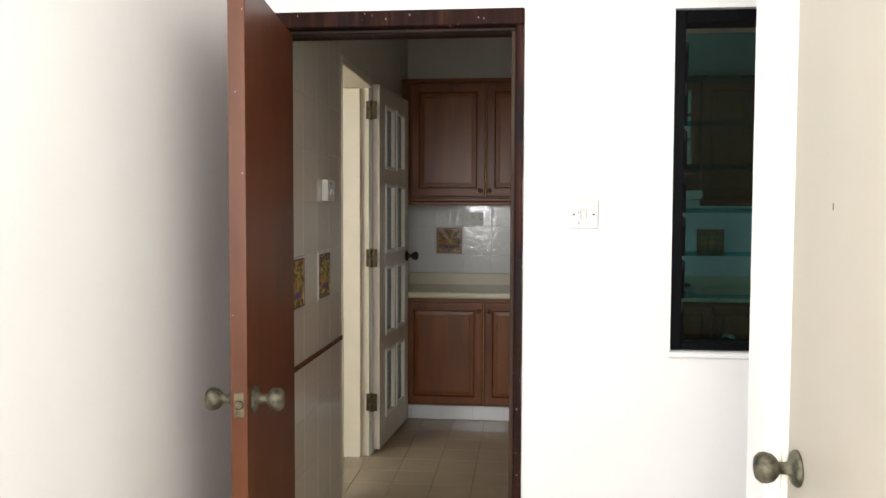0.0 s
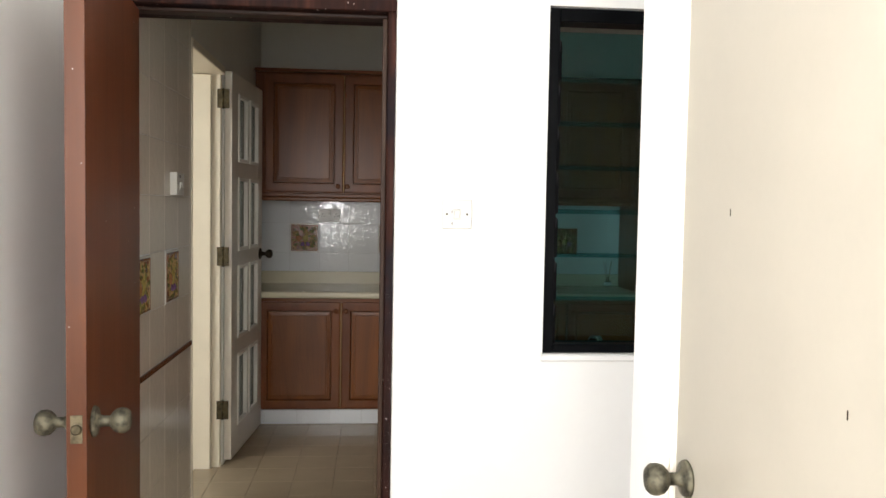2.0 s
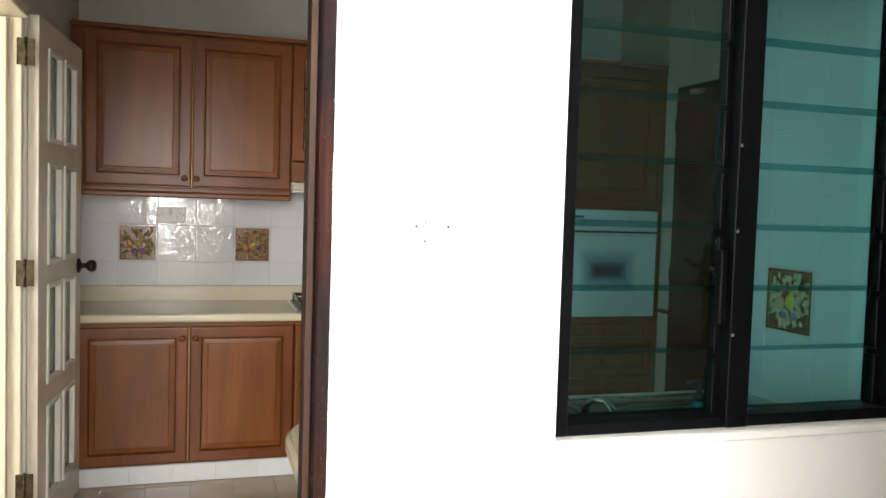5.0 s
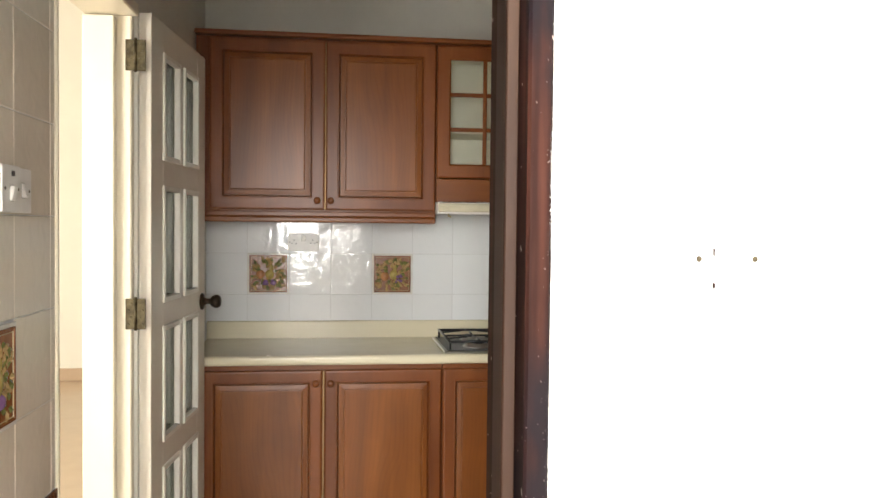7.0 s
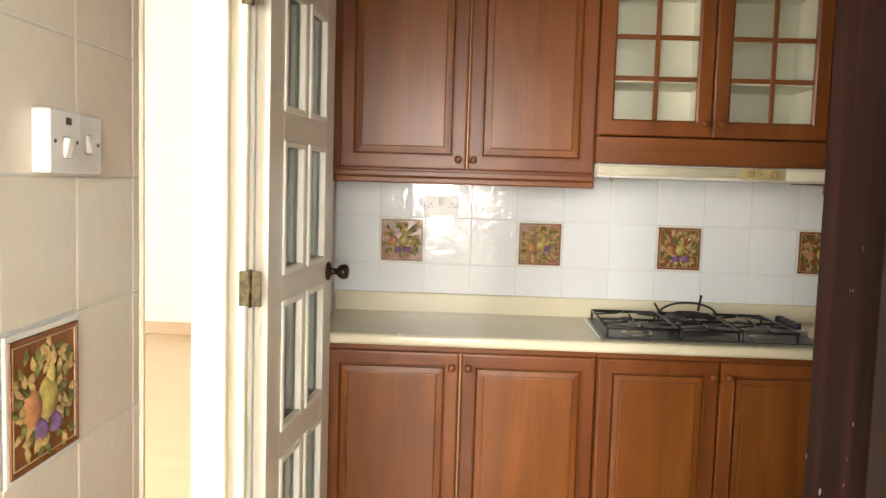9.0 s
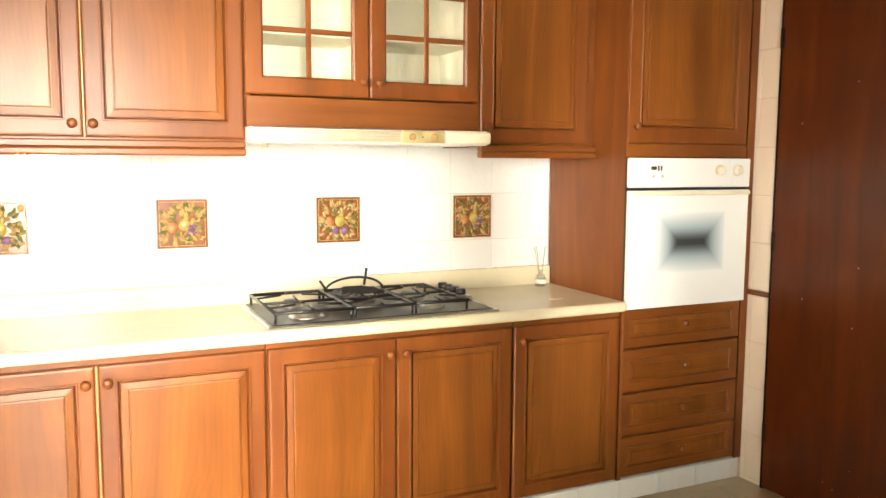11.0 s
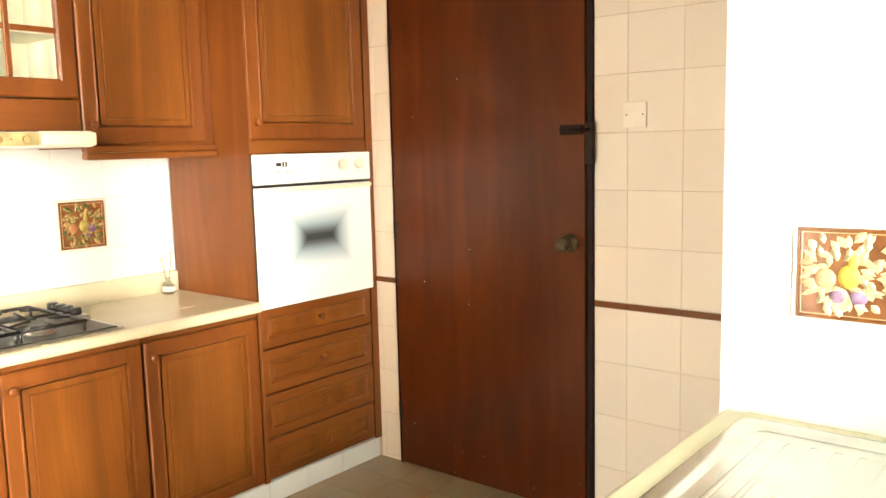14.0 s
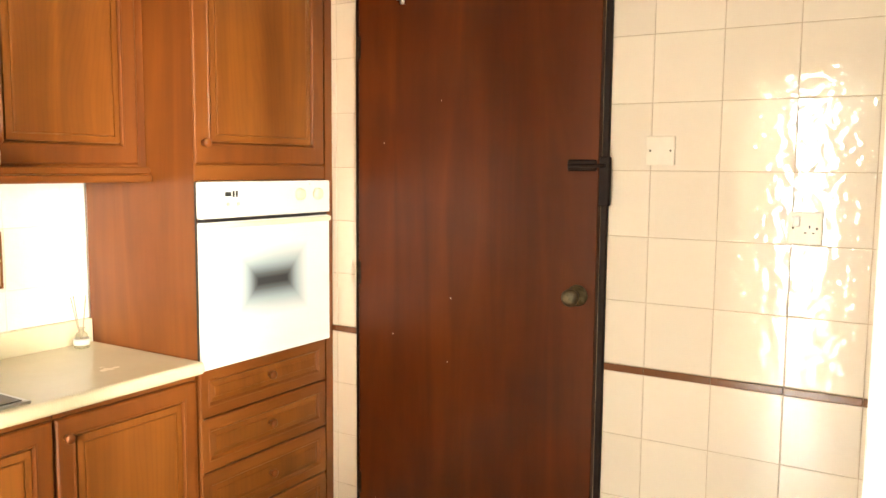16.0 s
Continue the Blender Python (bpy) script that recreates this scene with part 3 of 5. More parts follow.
def glazed_door():
    """Local x along the leaf from the hinge; -y faces the kitchen."""
    d = thing("glazed_door", (-0.8, 4.5, 0.0), "white painted glazed door with eight panes, swung open along the kitchen wall", "door")
    d.matrix_world = pose(-0.77, 4.492, 0.008, 0, 0, math.degrees(math.atan2(0.7, 0.058)))
    W, Z0, Z1, TH = 0.70, 0.012, 2.035, 0.04
    cols = ((0.13, 0.325), (0.385, 0.58))
    rows = ((0.17, 0.545), (0.64, 1.02), (1.11, 1.49), (1.585, 1.93))
    bm = bmesh.new()
    box(bm, 0, cols[0][0], 0, TH, Z0, Z1, bevel=0.002)
    box(bm, cols[1][1], W, 0, TH, Z0, Z1, bevel=0.002)
    part("stile", bm, GLAZED_PAINT, d)
    bm = bmesh.new()
    zs = [Z0] + [z for r in rows for z in r] + [Z1]
    for a, c in zip(zs[::2], zs[1::2]):
        box(bm, cols[0][0] + 0.0002, cols[1][1] - 0.0002, 0.0004, TH - 0.0004, a, c, bevel=0.001)
    part("rail", bm, GLAZED_PAINT, d)
    for a, c in rows:
        part("glazing_bar", boxed(cols[0][1], cols[1][0], 0.0006, TH - 0.0006, a + 0.0002, c - 0.0002, bevel=0.001), GLAZED_PAINT, d)
        for x0, x1 in cols:
            bead = bmesh.new()
            for y0, y1 in ((-0.007, 0.014), (TH - 0.014, TH + 0.007)):
                box(bead, x0 - 0.006, x0 + 0.012, y0, y1, a - 0.006, c + 0.006, bevel=0.002)
                box(bead, x1 - 0.012, x1 + 0.006, y0, y1, a - 0.006, c + 0.006, bevel=0.002)
                box(bead, x0 + 0.0122, x1 - 0.0122, y0, y1, a - 0.006, a + 0.012, bevel=0.002)
                box(bead, x0 + 0.0122, x1 - 0.0122, y0, y1, c - 0.012, c + 0.006, bevel=0.002)
            pane = part("pane", boxed(x0 + 0.001, x1 - 0.001, TH / 2 - 0.002, TH / 2 + 0.002, a + 0.001, c - 0.001), SHADED_PANE, d, "greenish glass pane, darkened for the shade behind it")
            pane.visible_shadow = False
            part("bead", bead, DOOR_WHITE, pane, "white glazing bead")
    part("door_knob", lever_knob(bmesh.new(), pose(0.65, 0, 1.06) @ FACE_NY, 0.027), BRONZE, d, "dark polished bronze door knob")
    for z in (0.299, 1.094, 1.896):
        q = hinge("hinge", d, Matrix(), HINGE_BRASS)
        q.matrix_world = pose(-0.804, 4.432, z)


def main_door():
    d = thing("entrance_door", (X_RIGHT, 4.155, 0), "dark reddish-brown flush entrance door, closed, in a black-brown frame", "door")
    bm = bmesh.new()
    box(bm, -0.012, 0.006, 0.0, 0.02, 0.0, 2.08, bevel=0.003)
    box(bm, -0.012, 0.006, 0.955, 0.972, 0.0, 2.08, bevel=0.003)
    box(bm, -0.012, 0.006, 0.0205, 0.9545, 2.055, 2.08, bevel=0.003)
    part("frame", bm, FRAME_DARK, d, "near-black narrow door frame")
    part("leaf", boxed(-0.022, 0.005, 0.026, 0.95, 0.012, 2.05, bevel=0.002), MAIN_DOOR, d)
    part("door_knob", lever_knob(bmesh.new(), pose(-0.0215, 0.085, 1.046) @ FACE_NX), BRASS, d, "worn brass round door knob")
    bm = bmesh.new()
    box(bm, -0.034, -0.0222, 0.03, 0.125, 1.437, 1.472, bevel=0.004)
    box(bm, -0.03, -0.012, -0.012, 0.022, 1.33, 1.482, bevel=0.004)
    rod(bm, [(-0.036, 0.0, 1.454), (-0.036, 0.12, 1.454)], 0.006)
    part("bolt", bm, FRAME_DARK, d, "black iron slide bolt")
    for z in (1.87, 1.055, 0.25):
        bm = turned(bmesh.new(), [(0.004, -0.04), (0.004, 0.04)], pose(-0.026, 0.953, z), 10)
        box(bm, -0.0235, -0.0222, 0.94, 0.951, z - 0.04, z + 0.04)
        part("hinge", bm, BRONZE, d, "dark steel hinge")
    bm = boxed(-0.062, -0.0222, 0.70, 0.78, 2.02, 2.044, bevel=0.004)
    rod(bm, [(-0.05, 0.74, 2.022), (-0.05, 0.74, 2.0)], 0.008)
    part("catch", bm, STEEL, d, "small metal door catch")
    marks = bmesh.new()
    for i in range(16):
        turned(marks, [(random.uniform(0.0008, 0.0022), 0), (0.0006, 0.0005)], pose(-0.022, random.uniform(0.05, 0.9), random.choice((random.uniform(0.02, 0.25), random.uniform(0.02, 1.7)))) @ FACE_NX, 6)
    tagged(part("paint_fleck", marks, PAINT, d, "tiny pale paint flecks"), kind="stuff")


brown_door(), cream_door(), glazed_door(), main_door()


# ---- louvre window ----
def louvre_window():
    w = tagged(new("window_1"), "black aluminium louvre window with green-tinted glass blades", "window", kind="structure")
    w.matrix_world = pose(WX0, Y_WALL + 0.02, WZ0)
    W, Hh = WX1 - WX0, WZ1 - WZ0
    bm = bmesh.new()
    box(bm, 0.001, 0.036, 0, 0.08, 0.001, Hh - 0.001, bevel=0.002)
    box(bm, W - 0.036, W - 0.001, 0, 0.08, 0.001, Hh - 0.001, bevel=0.002)
    box(bm, 0.404, 0.458, -0.004, 0.08, 0.0012, Hh - 0.0012, bevel=0.002)
    for a, c in ((0.0362, 0.4038), (0.4582, W - 0.0362)):
        box(bm, a, c, 0.0, 0.08, 0.0015, 0.026, bevel=0.002)
        box(bm, a, c, 0.0, 0.08, Hh - 0.04, Hh - 0.0015, bevel=0.002)
    part("window_frame", bm, ALU_BLACK, w)
    n_blades, z0, pitch = 7, 0.022, 0.1335
    for a, c in ((0.044, 0.396), (0.466, W - 0.044)):
        clips = bmesh.new()
        for i in range(n_blades):
            z = z0 + i * pitch
            blade = part("louvre_blade", boxed(a, c, -0.003, 0.003, 0, 0.148, bevel=0.0008), LOUVRE, w, "green-tinted glass louvre blade")
            blade.matrix_local = pose(0, 0.052, z, 7)
            blade.visible_shadow = False
            for x in (a, c):
                box(clips, x - 0.006, x + 0.006, 0.03, 0.058, z, z + 0.118, bevel=0.002)
        part("blade_clip", clips, ALU_BLACK, w, "black blade holders")
    bm = bmesh.new()
    rod(bm, [(0.384, 0.02, 0.34), (0.37, 0.005, 0.33), (0.345, 0.0, 0.345)], 0.006)
    box(bm, 0.381, 0.397, 0.005, 0.028, 0.22, 0.38, bevel=0.003)
    part("louvre_handle", bm, ALU_BLACK, w, "small worn louvre handle")
    bm = bmesh.new()
    for z in (0.2, 0.42, 0.6):
        turned(bm, [(0.004, 0), (0.002, 0.002)], pose(0.41, -0.004, z, 90), 8)
    part("screw", bm, STEEL, w, "bright screw heads")
    # slanted grey slivers imitate the pale reflections left of the blades
    edge = bmesh.new()
    for i in range(n_blades):
        rod(edge, [(0.041 + 0.002 * (i % 2), 0.046, z0 + 0.012 + i * pitch), (0.045, 0.036, z0 + 0.06 + i * pitch), (0.042, 0.03, z0 + 0.122 + i * pitch)], 0.0035, 6)
    part("blade_reflection", edge, REFLECTION_GREY, w, "grey slivers standing for reflections beside the blades")


louvre_window()


# ---- cabinets ----
BASE_Y, UP_Y = 5.25, 5.45


def panel_door(name, cab, x0, x1, z0, z1, y, knob=None, stile=0.046, mat=CABINET, drawer=False):
    """A framed door with a raised field; its front plane is at local y, the knob at (x, z)."""
    d = tagged(new(name), "")
    d.parent = cab
    th = 0.02
    deep = 0.008 if drawer else 0.015
    bm = stepped(bmesh.new(), x0, x1, z0, z1, [(0.0, y + th), (0.0, y + 0.005), (0.004, y + 0.0008), (0.009, y), (stile, y), (stile + 0.002, y - 0.0015), (stile + 0.006, y - 0.0015), (stile + 0.009, y + 0.004), (stile + 0.0125, y + deep)], cap=False)
    part("door_frame", bm, mat, d)
    s = stile + 0.0125
    bm = stepped(bmesh.new(), x0 + s, x1 - s, z0 + s, z1 - s, [(0.0, y + 0.015), (0.0015, y + 0.015), (0.0028, y + 0.005), (0.0212, y + 0.003), (0.0218, y + 0.0065), (0.024, y + 0.0065), (0.0248, y + 0.0024), (0.029, y + 0.0012)] if not drawer else
                 [(0.0, y + deep), (0.0015, y + 0.007), (0.016, y + 0.0035), (0.0175, y + 0.001)])
    part("door_panel", bm, CABINET_PANEL, d)
    if knob:
        part("knob", turned(bmesh.new(), knob_profile(0.0155), pose(knob[0], y, knob[1]) @ FACE_NY), CABINET, d, "small round wooden knob")
    return d


def base_cabinet(x0, x1, splits, knobs, label):
    c = thing("base_cabinet", (0, 0, 0), label, "cabinet", "base cabinets")
    part("body", boxed(x0 + 0.001, x1 - 0.001, BASE_Y + 0.021, 5.79, 0.09, 0.79), CABINET, c)
    part("top_rail", boxed(x0 + 0.001, x1 - 0.001, BASE_Y + 0.012, BASE_Y + 0.0205, 0.768, 0.79), CABINET_X, c)
    for (a, b_), k in zip(zip(splits, splits[1:]), knobs):
        panel_door("door", c, a + 0.002, b_ - 0.002, 0.098, 0.764, BASE_Y, (k, 0.711))
    return c


base_cabinet(-0.79, 0.273, (-0.785, -0.7395), (), "reddish-brown wooden base cabinet with two panelled doors")
cab = [o for o in scene.objects if o.name == "base_cabinet"][0]
panel_door("door", cab, -0.738, -0.238, 0.098, 0.764, BASE_Y, (-0.264, 0.711))
panel_door("door", cab, -0.228, 0.270, 0.098, 0.764, BASE_Y, (-0.203, 0.711))
GILT = plain("gilt_strip", (0.3, 0.19, 0.08), 0.4, 0.6)
part("brass_strip", boxed(-0.2355, -0.2305, BASE_Y + 0.001, BASE_Y + 0.018, 0.1, 0.763), GILT, cab, "thin gilt cover strip between the doors")
base_cabinet(0.275, 1.193, (0.277, 0.727, 1.191), (0.699, 0.757), "reddish-brown wooden base cabinet with two panelled doors below the hob")
base_cabinet(1.195, 1.682, (1.197, 1.680), (1.225,), "reddish-brown wooden base cabinet with one panelled door")


def upper_cabinet(x0, x1, doors, label, side_right=False):
    c = thing("wall_cabinet", (0, 0, 0), label, "cabinet", "wall cabinets")
    part("body", boxed(x0 + 0.001, x1 - 0.001, UP_Y + 0.021, 5.79, 1.43, 2.2), CABINET, c)
    bm = boxed(x0 + 0.001, x1 - 0.001, UP_Y - 0.012, UP_Y + 0.03, 1.389, 1.414, bevel=0.006, segments=2)
    box(bm, x0 + 0.001, x1 - 0.001, UP_Y - 0.004, UP_Y + 0.03, 1.4145, 1.438, bevel=0.004)
    if side_right:
        box(bm, x1 - 0.03, x1 - 0.0015, UP_Y + 0.031, 5.785, 1.389, 1.429, bevel=0.004)
    part("light_rail", bm, CABINET_X, c, "moulded wooden light rail")
    for a, b_, k in doors:
        panel_door("door", c, a, b_, 1.445, 2.192, UP_Y, k, 0.05)
    return c


upper_cabinet(-0.795, 0.262, ((-0.735, -0.236, (-0.268, 1.486)), (-0.231, 0.259, (-0.209, 1.486))), "reddish-brown wooden wall cabinet with two panelled doors", True)
upper_cabinet(1.148, 1.682, ((1.151, 1.640, (1.178, 1.509)),), "reddish-brown wooden wall cabinet with one panelled door")

bm = boxed(-0.797, 1.683, UP_Y - 0.02, 5.79, 2.201, 2.222, bevel=0.006, segments=2)
cab = [o for o in scene.objects if o.name == "wall_cabinet"][0]
part("brass_strip", boxed(-0.2352, -0.2318, UP_Y + 0.001, UP_Y + 0.018, 1.445, 2.19), GILT, cab, "thin gilt cover strip between the doors")
structure("cornice_trim", bm, CABINET_X, "dark moulded wooden cornice along the cabinet tops")


def glass_cabinet(x0, x1):
    c = thing("glass_wall_cabinet", (0, 0, 0), "reddish-brown wall cabinet with two small-paned glass doors above the hood", "cabinet", "wall cabinets")
    bm = bmesh.new()
    box(bm, x0 + 0.001, x0 + 0.02, UP_Y + 0.021, 5.79, 1.49, 2.2)
    box(bm, x1 - 0.02, x1 - 0.001, UP_Y + 0.021, 5.79, 1.49, 2.2)
    box(bm, x0 + 0.0202, x1 - 0.0202, UP_Y + 0.021, 5.79, 1.6, 1.62)
    box(bm, x0 + 0.0202, x1 - 0.0202, UP_Y + 0.021, 5.79, 2.18, 2.1995)
    box(bm, x0 + 0.0202, x1 - 0.0202, 5.77, 5.789, 1.6202, 2.1798)
    part("body", bm, CABINET, c)
    part("shelf", boxed(x0 + 0.025, x1 - 0.025, UP_Y + 0.03, 5.765, 1.805, 1.822, bevel=0.002), CURTAIN, c, "pale inner shelf")
    bm = bmesh.new()
    box(bm, x0 + 0.0205, x0 + 0.0245, UP_Y + 0.022, 5.766, 1.6245, 2.1755)
    box(bm, x1 - 0.0245, x1 - 0.0205, UP_Y + 0.022, 5.766, 1.6245, 2.1755)
    box(bm, (x0 + x1) / 2 - 0.008, (x0 + x1) / 2 + 0.008, UP_Y + 0.03, 5.766, 1.6245, 2.1755)
    box(bm, x0 + 0.0205, x1 - 0.0205, UP_Y + 0.022, 5.766, 1.6205, 1.6242)
    box(bm, x0 + 0.0205, x1 - 0.0205, UP_Y + 0.022, 5.766, 2.1758, 2.1795)
    box(bm, x0 + 0.0205, x1 - 0.0205, 5.7665, 5.7695, 1.6205, 2.1795)
    part("lining", bm, CURTAIN, c, "cream laminate inside the cabinet")
    part("fascia", boxed(x0 + 0.002, x1 - 0.002, UP_Y + 0.001, UP_Y + 0.02, 1.488, 1.592, bevel=0.003), CABINET_X, c, "plain wooden panel above the hood")
    xm = (x0 + x1) / 2
    for a, b_, kx in ((x0 + 0.002, xm - 0.002, xm - 0.03), (xm + 0.002, x1 - 0.002, xm + 0.03)):
        d = new("door")
        d.parent = c
        s = 0.062
        fr = stepped(bmesh.new(), a, b_, 1.598, 2.192, [(0.0, UP_Y + 0.02), (0.0, UP_Y + 0.005), (0.006, UP_Y), (s - 0.008, UP_Y), (s, UP_Y + 0.006), (s, UP_Y + 0.02)], cap=False)
        part("door_frame", fr, CABINET, d)
        bars = bmesh.new()
        m_ = (a + b_) / 2
        box(bars, m_ - 0.009, m_ + 0.009, UP_Y + 0.002, UP_Y + 0.014, 1.598 + s, 2.192 - s, bevel=0.003)
        hz = (2.192 - 1.598 - 2 * s) / 3
        for i in (1, 2):
            z = 1.598 + s + i * hz
            box(bars, a + s, m_ - 0.0092, UP_Y + 0.002, UP_Y + 0.014, z - 0.009, z + 0.009, bevel=0.003)
            box(bars, m_ + 0.0092, b_ - s, UP_Y + 0.002, UP_Y + 0.014, z - 0.009, z + 0.009, bevel=0.003)
        part("glazing_bar", bars, CABINET, d)
        part("pane", boxed(a + s, b_ - s, UP_Y + 0.0145, UP_Y + 0.0175, 1.598 + s, 2.192 - s), PANE, d, "clear cabinet glass").visible_shadow = False
        part("knob", turned(bmesh.new(), knob_profile(0.015), pose(kx, UP_Y, 1.65) @ FACE_NY), CABINET, d, "small round wooden knob")


glass_cabinet(0.263, 1.147)


def tower():
    c = thing("oven_tower", (0, 0, 0), "tall reddish-brown wooden cabinet with drawers, holding a white oven", "cabinet")
    X0, X1 = 1.684, 2.338
    part("side_panel", boxed(X0, X0 + 0.019, BASE_Y + 0.003, 5.79, 0.09, 2.2), CABINET, c)
    part("side_panel", boxed(X1 - 0.019, X1, BASE_Y + 0.003, 5.79, 0.09, 2.2), CABINET, c)
    bm = bmesh.new()
    box(bm, X0 + 0.0195, X1 - 0.0195, BASE_Y + 0.06, 5.789, 0.09, 0.79)
    part("lower_body", bm, CABINET, c)
    part("upper_body", boxed(X0 + 0.0195, X1 - 0.0195, BASE_Y + 0.021, 5.789, 1.398, 2.199), CABINET, c)
    part("stile", boxed(2.3085, 2.3455, BASE_Y - 0.001, BASE_Y + 0.0025, 0.092, 2.2), CABINET, c)
    part("rail", boxed(X0 + 0.001, 2.3075, BASE_Y + 0.002, BASE_Y + 0.0205, 1.396, 1.446, bevel=0.002), CABINET_X, c)
    panel_door("door", c, 1.69, 2.304, 1.45, 2.192, BASE_Y, (1.722, 1.515), 0.056)
    zs = (0.098, 0.266, 0.448, 0.63, 0.796)
    for z0, z1 in zip(zs, zs[1:]):
        d = panel_door("drawer", c, 1.689, 2.305, z0 + 0.003, z1 - 0.003, BASE_Y, (2.0, (z0 + z1) / 2 + 0.005), 0.034, CABINET_X, True)
    part("cornice", boxed(X0, 2.345, BASE_Y - 0.02, 5.79, 2.201, 2.222, bevel=0.006, segments=2), CABINET_X, c)

    o = thing("built_in_oven", (1.687, BASE_Y, 0.795), "white enamelled built-in oven with a printed grey window", "oven")
    part("body", boxed(0.03, 0.6, 0.03, 0.5, 0.01, 0.59), STEEL, o)
    part("door", boxed(0.002, 0.618, -0.022, 0.0, 0.0, 0.47, bevel=0.003), OVEN_GLASS, o, "white glass oven door with a fading dark window print")
    part("handle_trim", boxed(0.004, 0.616, -0.034, -0.0225, 0.449, 0.467, bevel=0.005, segments=2), HANDLE_CREAM, o, "yellowed handle strip")
    part("side_gap", boxed(-0.0025, 0.0, -0.004, 0.03, 0.0, 0.598), BLACK, o)
    part("gap", boxed(0.006, 0.614, -0.012, 0.0, 0.4705, 0.481), BLACK, o)
    part("control_panel", boxed(0.0, 0.62, -0.024, 0.0, 0.4815, 0.598, bevel=0.004), ENAMEL, o)
    # the dials' cream colour stands in for the shadow line round them
    for x in (0.45, 0.545):
        part("dial", turned(bmesh.new(), [(0.022, 0), (0.022, 0.006), (0.019, 0.016), (0.012, 0.018)], pose(x, -0.0242, 0.55) @ FACE_NY, 22), HANDLE_CREAM, o, "white round dial, coloured darker for its shadow line")
    bm = bmesh.new()
    for x, z, w_, h_ in ((0.1, 0.551, 0.026, 0.014), (0.132, 0.548, 0.008, 0.02), (0.146, 0.548, 0.008, 0.02)):
        box(bm, x, x + w_, -0.0256, -0.0243, z, z + h_)
    part("clock_buttons", bm, PLASTIC_DARK, o, "small dark clock display and buttons")
    bm = bmesh.new()
    for x in (0.105, 0.15):
        box(bm, x, x + 0.014, -0.0256, -0.0243, 0.52, 0.532, bevel=0.001)
    turned(bm, [(0.003, 0), (0.002, 0.001)], pose(0.505, -0.0243, 0.586) @ FACE_NY, 8)
    tagged(part("marking", bm, STEEL, o), kind="stuff")


tower()

# plinth, worktop, hood
plinth = structure("plinth", boxed(-0.79, 2.34, BASE_Y + 0.012, BASE_Y + 0.06, 0.0, 0.0895), GROUT, "white tiled plinth below the base cabinets")
top = thing("worktop", (0, 0, 0), "cream laminate worktop with rounded front edge and upstand", "worktop")
part("slab", boxed(-0.794, 1.6835, 5.212, 5.776, 0.791, 0.832, bevel=0.014, segments=4), WORKTOP, top)
part("upstand", boxed(-0.794, 1.6835, 5.7765, 5.7985, 0.8, 0.912, bevel=0.004), WORKTOP, top)


def hood():
    h = thing("cooker_hood", (0.264, 5.37, 1.43), "slim cream-white cooker hood with yellowed control knobs", "cooker hood")
    part("body", boxed(0.0, 0.882, 0.016, 0.42, 0.004, 0.057, bevel=0.003), PLASTIC, h)
    bm = boxed(0.0, 0.882, 0.0, 0.0155, 0.012, 0.05, bevel=0.006, segments=2)
    for z in (0.02, 0.03, 0.04):
        rod(bm, [(0.004, 0.001, z), (0.52, 0.001, z)], 0.0022, 6)
    part("front_strip", bm, HOOD_CREAM, h, "ribbed cream front strip")
    part("end_grip", boxed(0.7, 0.882, -0.012, -0.0002, 0.008, 0.052, bevel=0.008, segments=3), HANDLE_CREAM, h, "rounded white pull grip")
    part("control_panel", boxed(0.53, 0.695, -0.004, -0.0002, 0.01, 0.052, bevel=0.002), PLASTIC_AGED, h, "yellowed control panel")
    part("hood_groove", boxed(0.004, 0.695, -0.0042, -0.001, 0.0535, 0.0555), BRONZE, h, "dark line below the cabinet")
    part("indicator", turned(bmesh.new(), [(0.003, 0), (0.002, 0.001)], pose(0.61, -0.0042, 0.031) @ FACE_NY, 10), PLASTIC_DARK, h, "small dark indicator")
    for x in (0.57, 0.655):
        part("control_knob", turned(bmesh.new(), [(0.013, 0), (0.012, 0.006), (0.008, 0.008)], pose(x, -0.0042, 0.031) @ FACE_NY, 16), HOOD_AMBER, h, "amber round knob")
    bm = rod(bmesh.new(), [(0.05, 0.03, 0.004), (0.05, 0.03, -0.006), (0.062, 0.03, -0.01)], 0.004)
    part("clip", bm, PLASTIC_AGED, h)


hood()


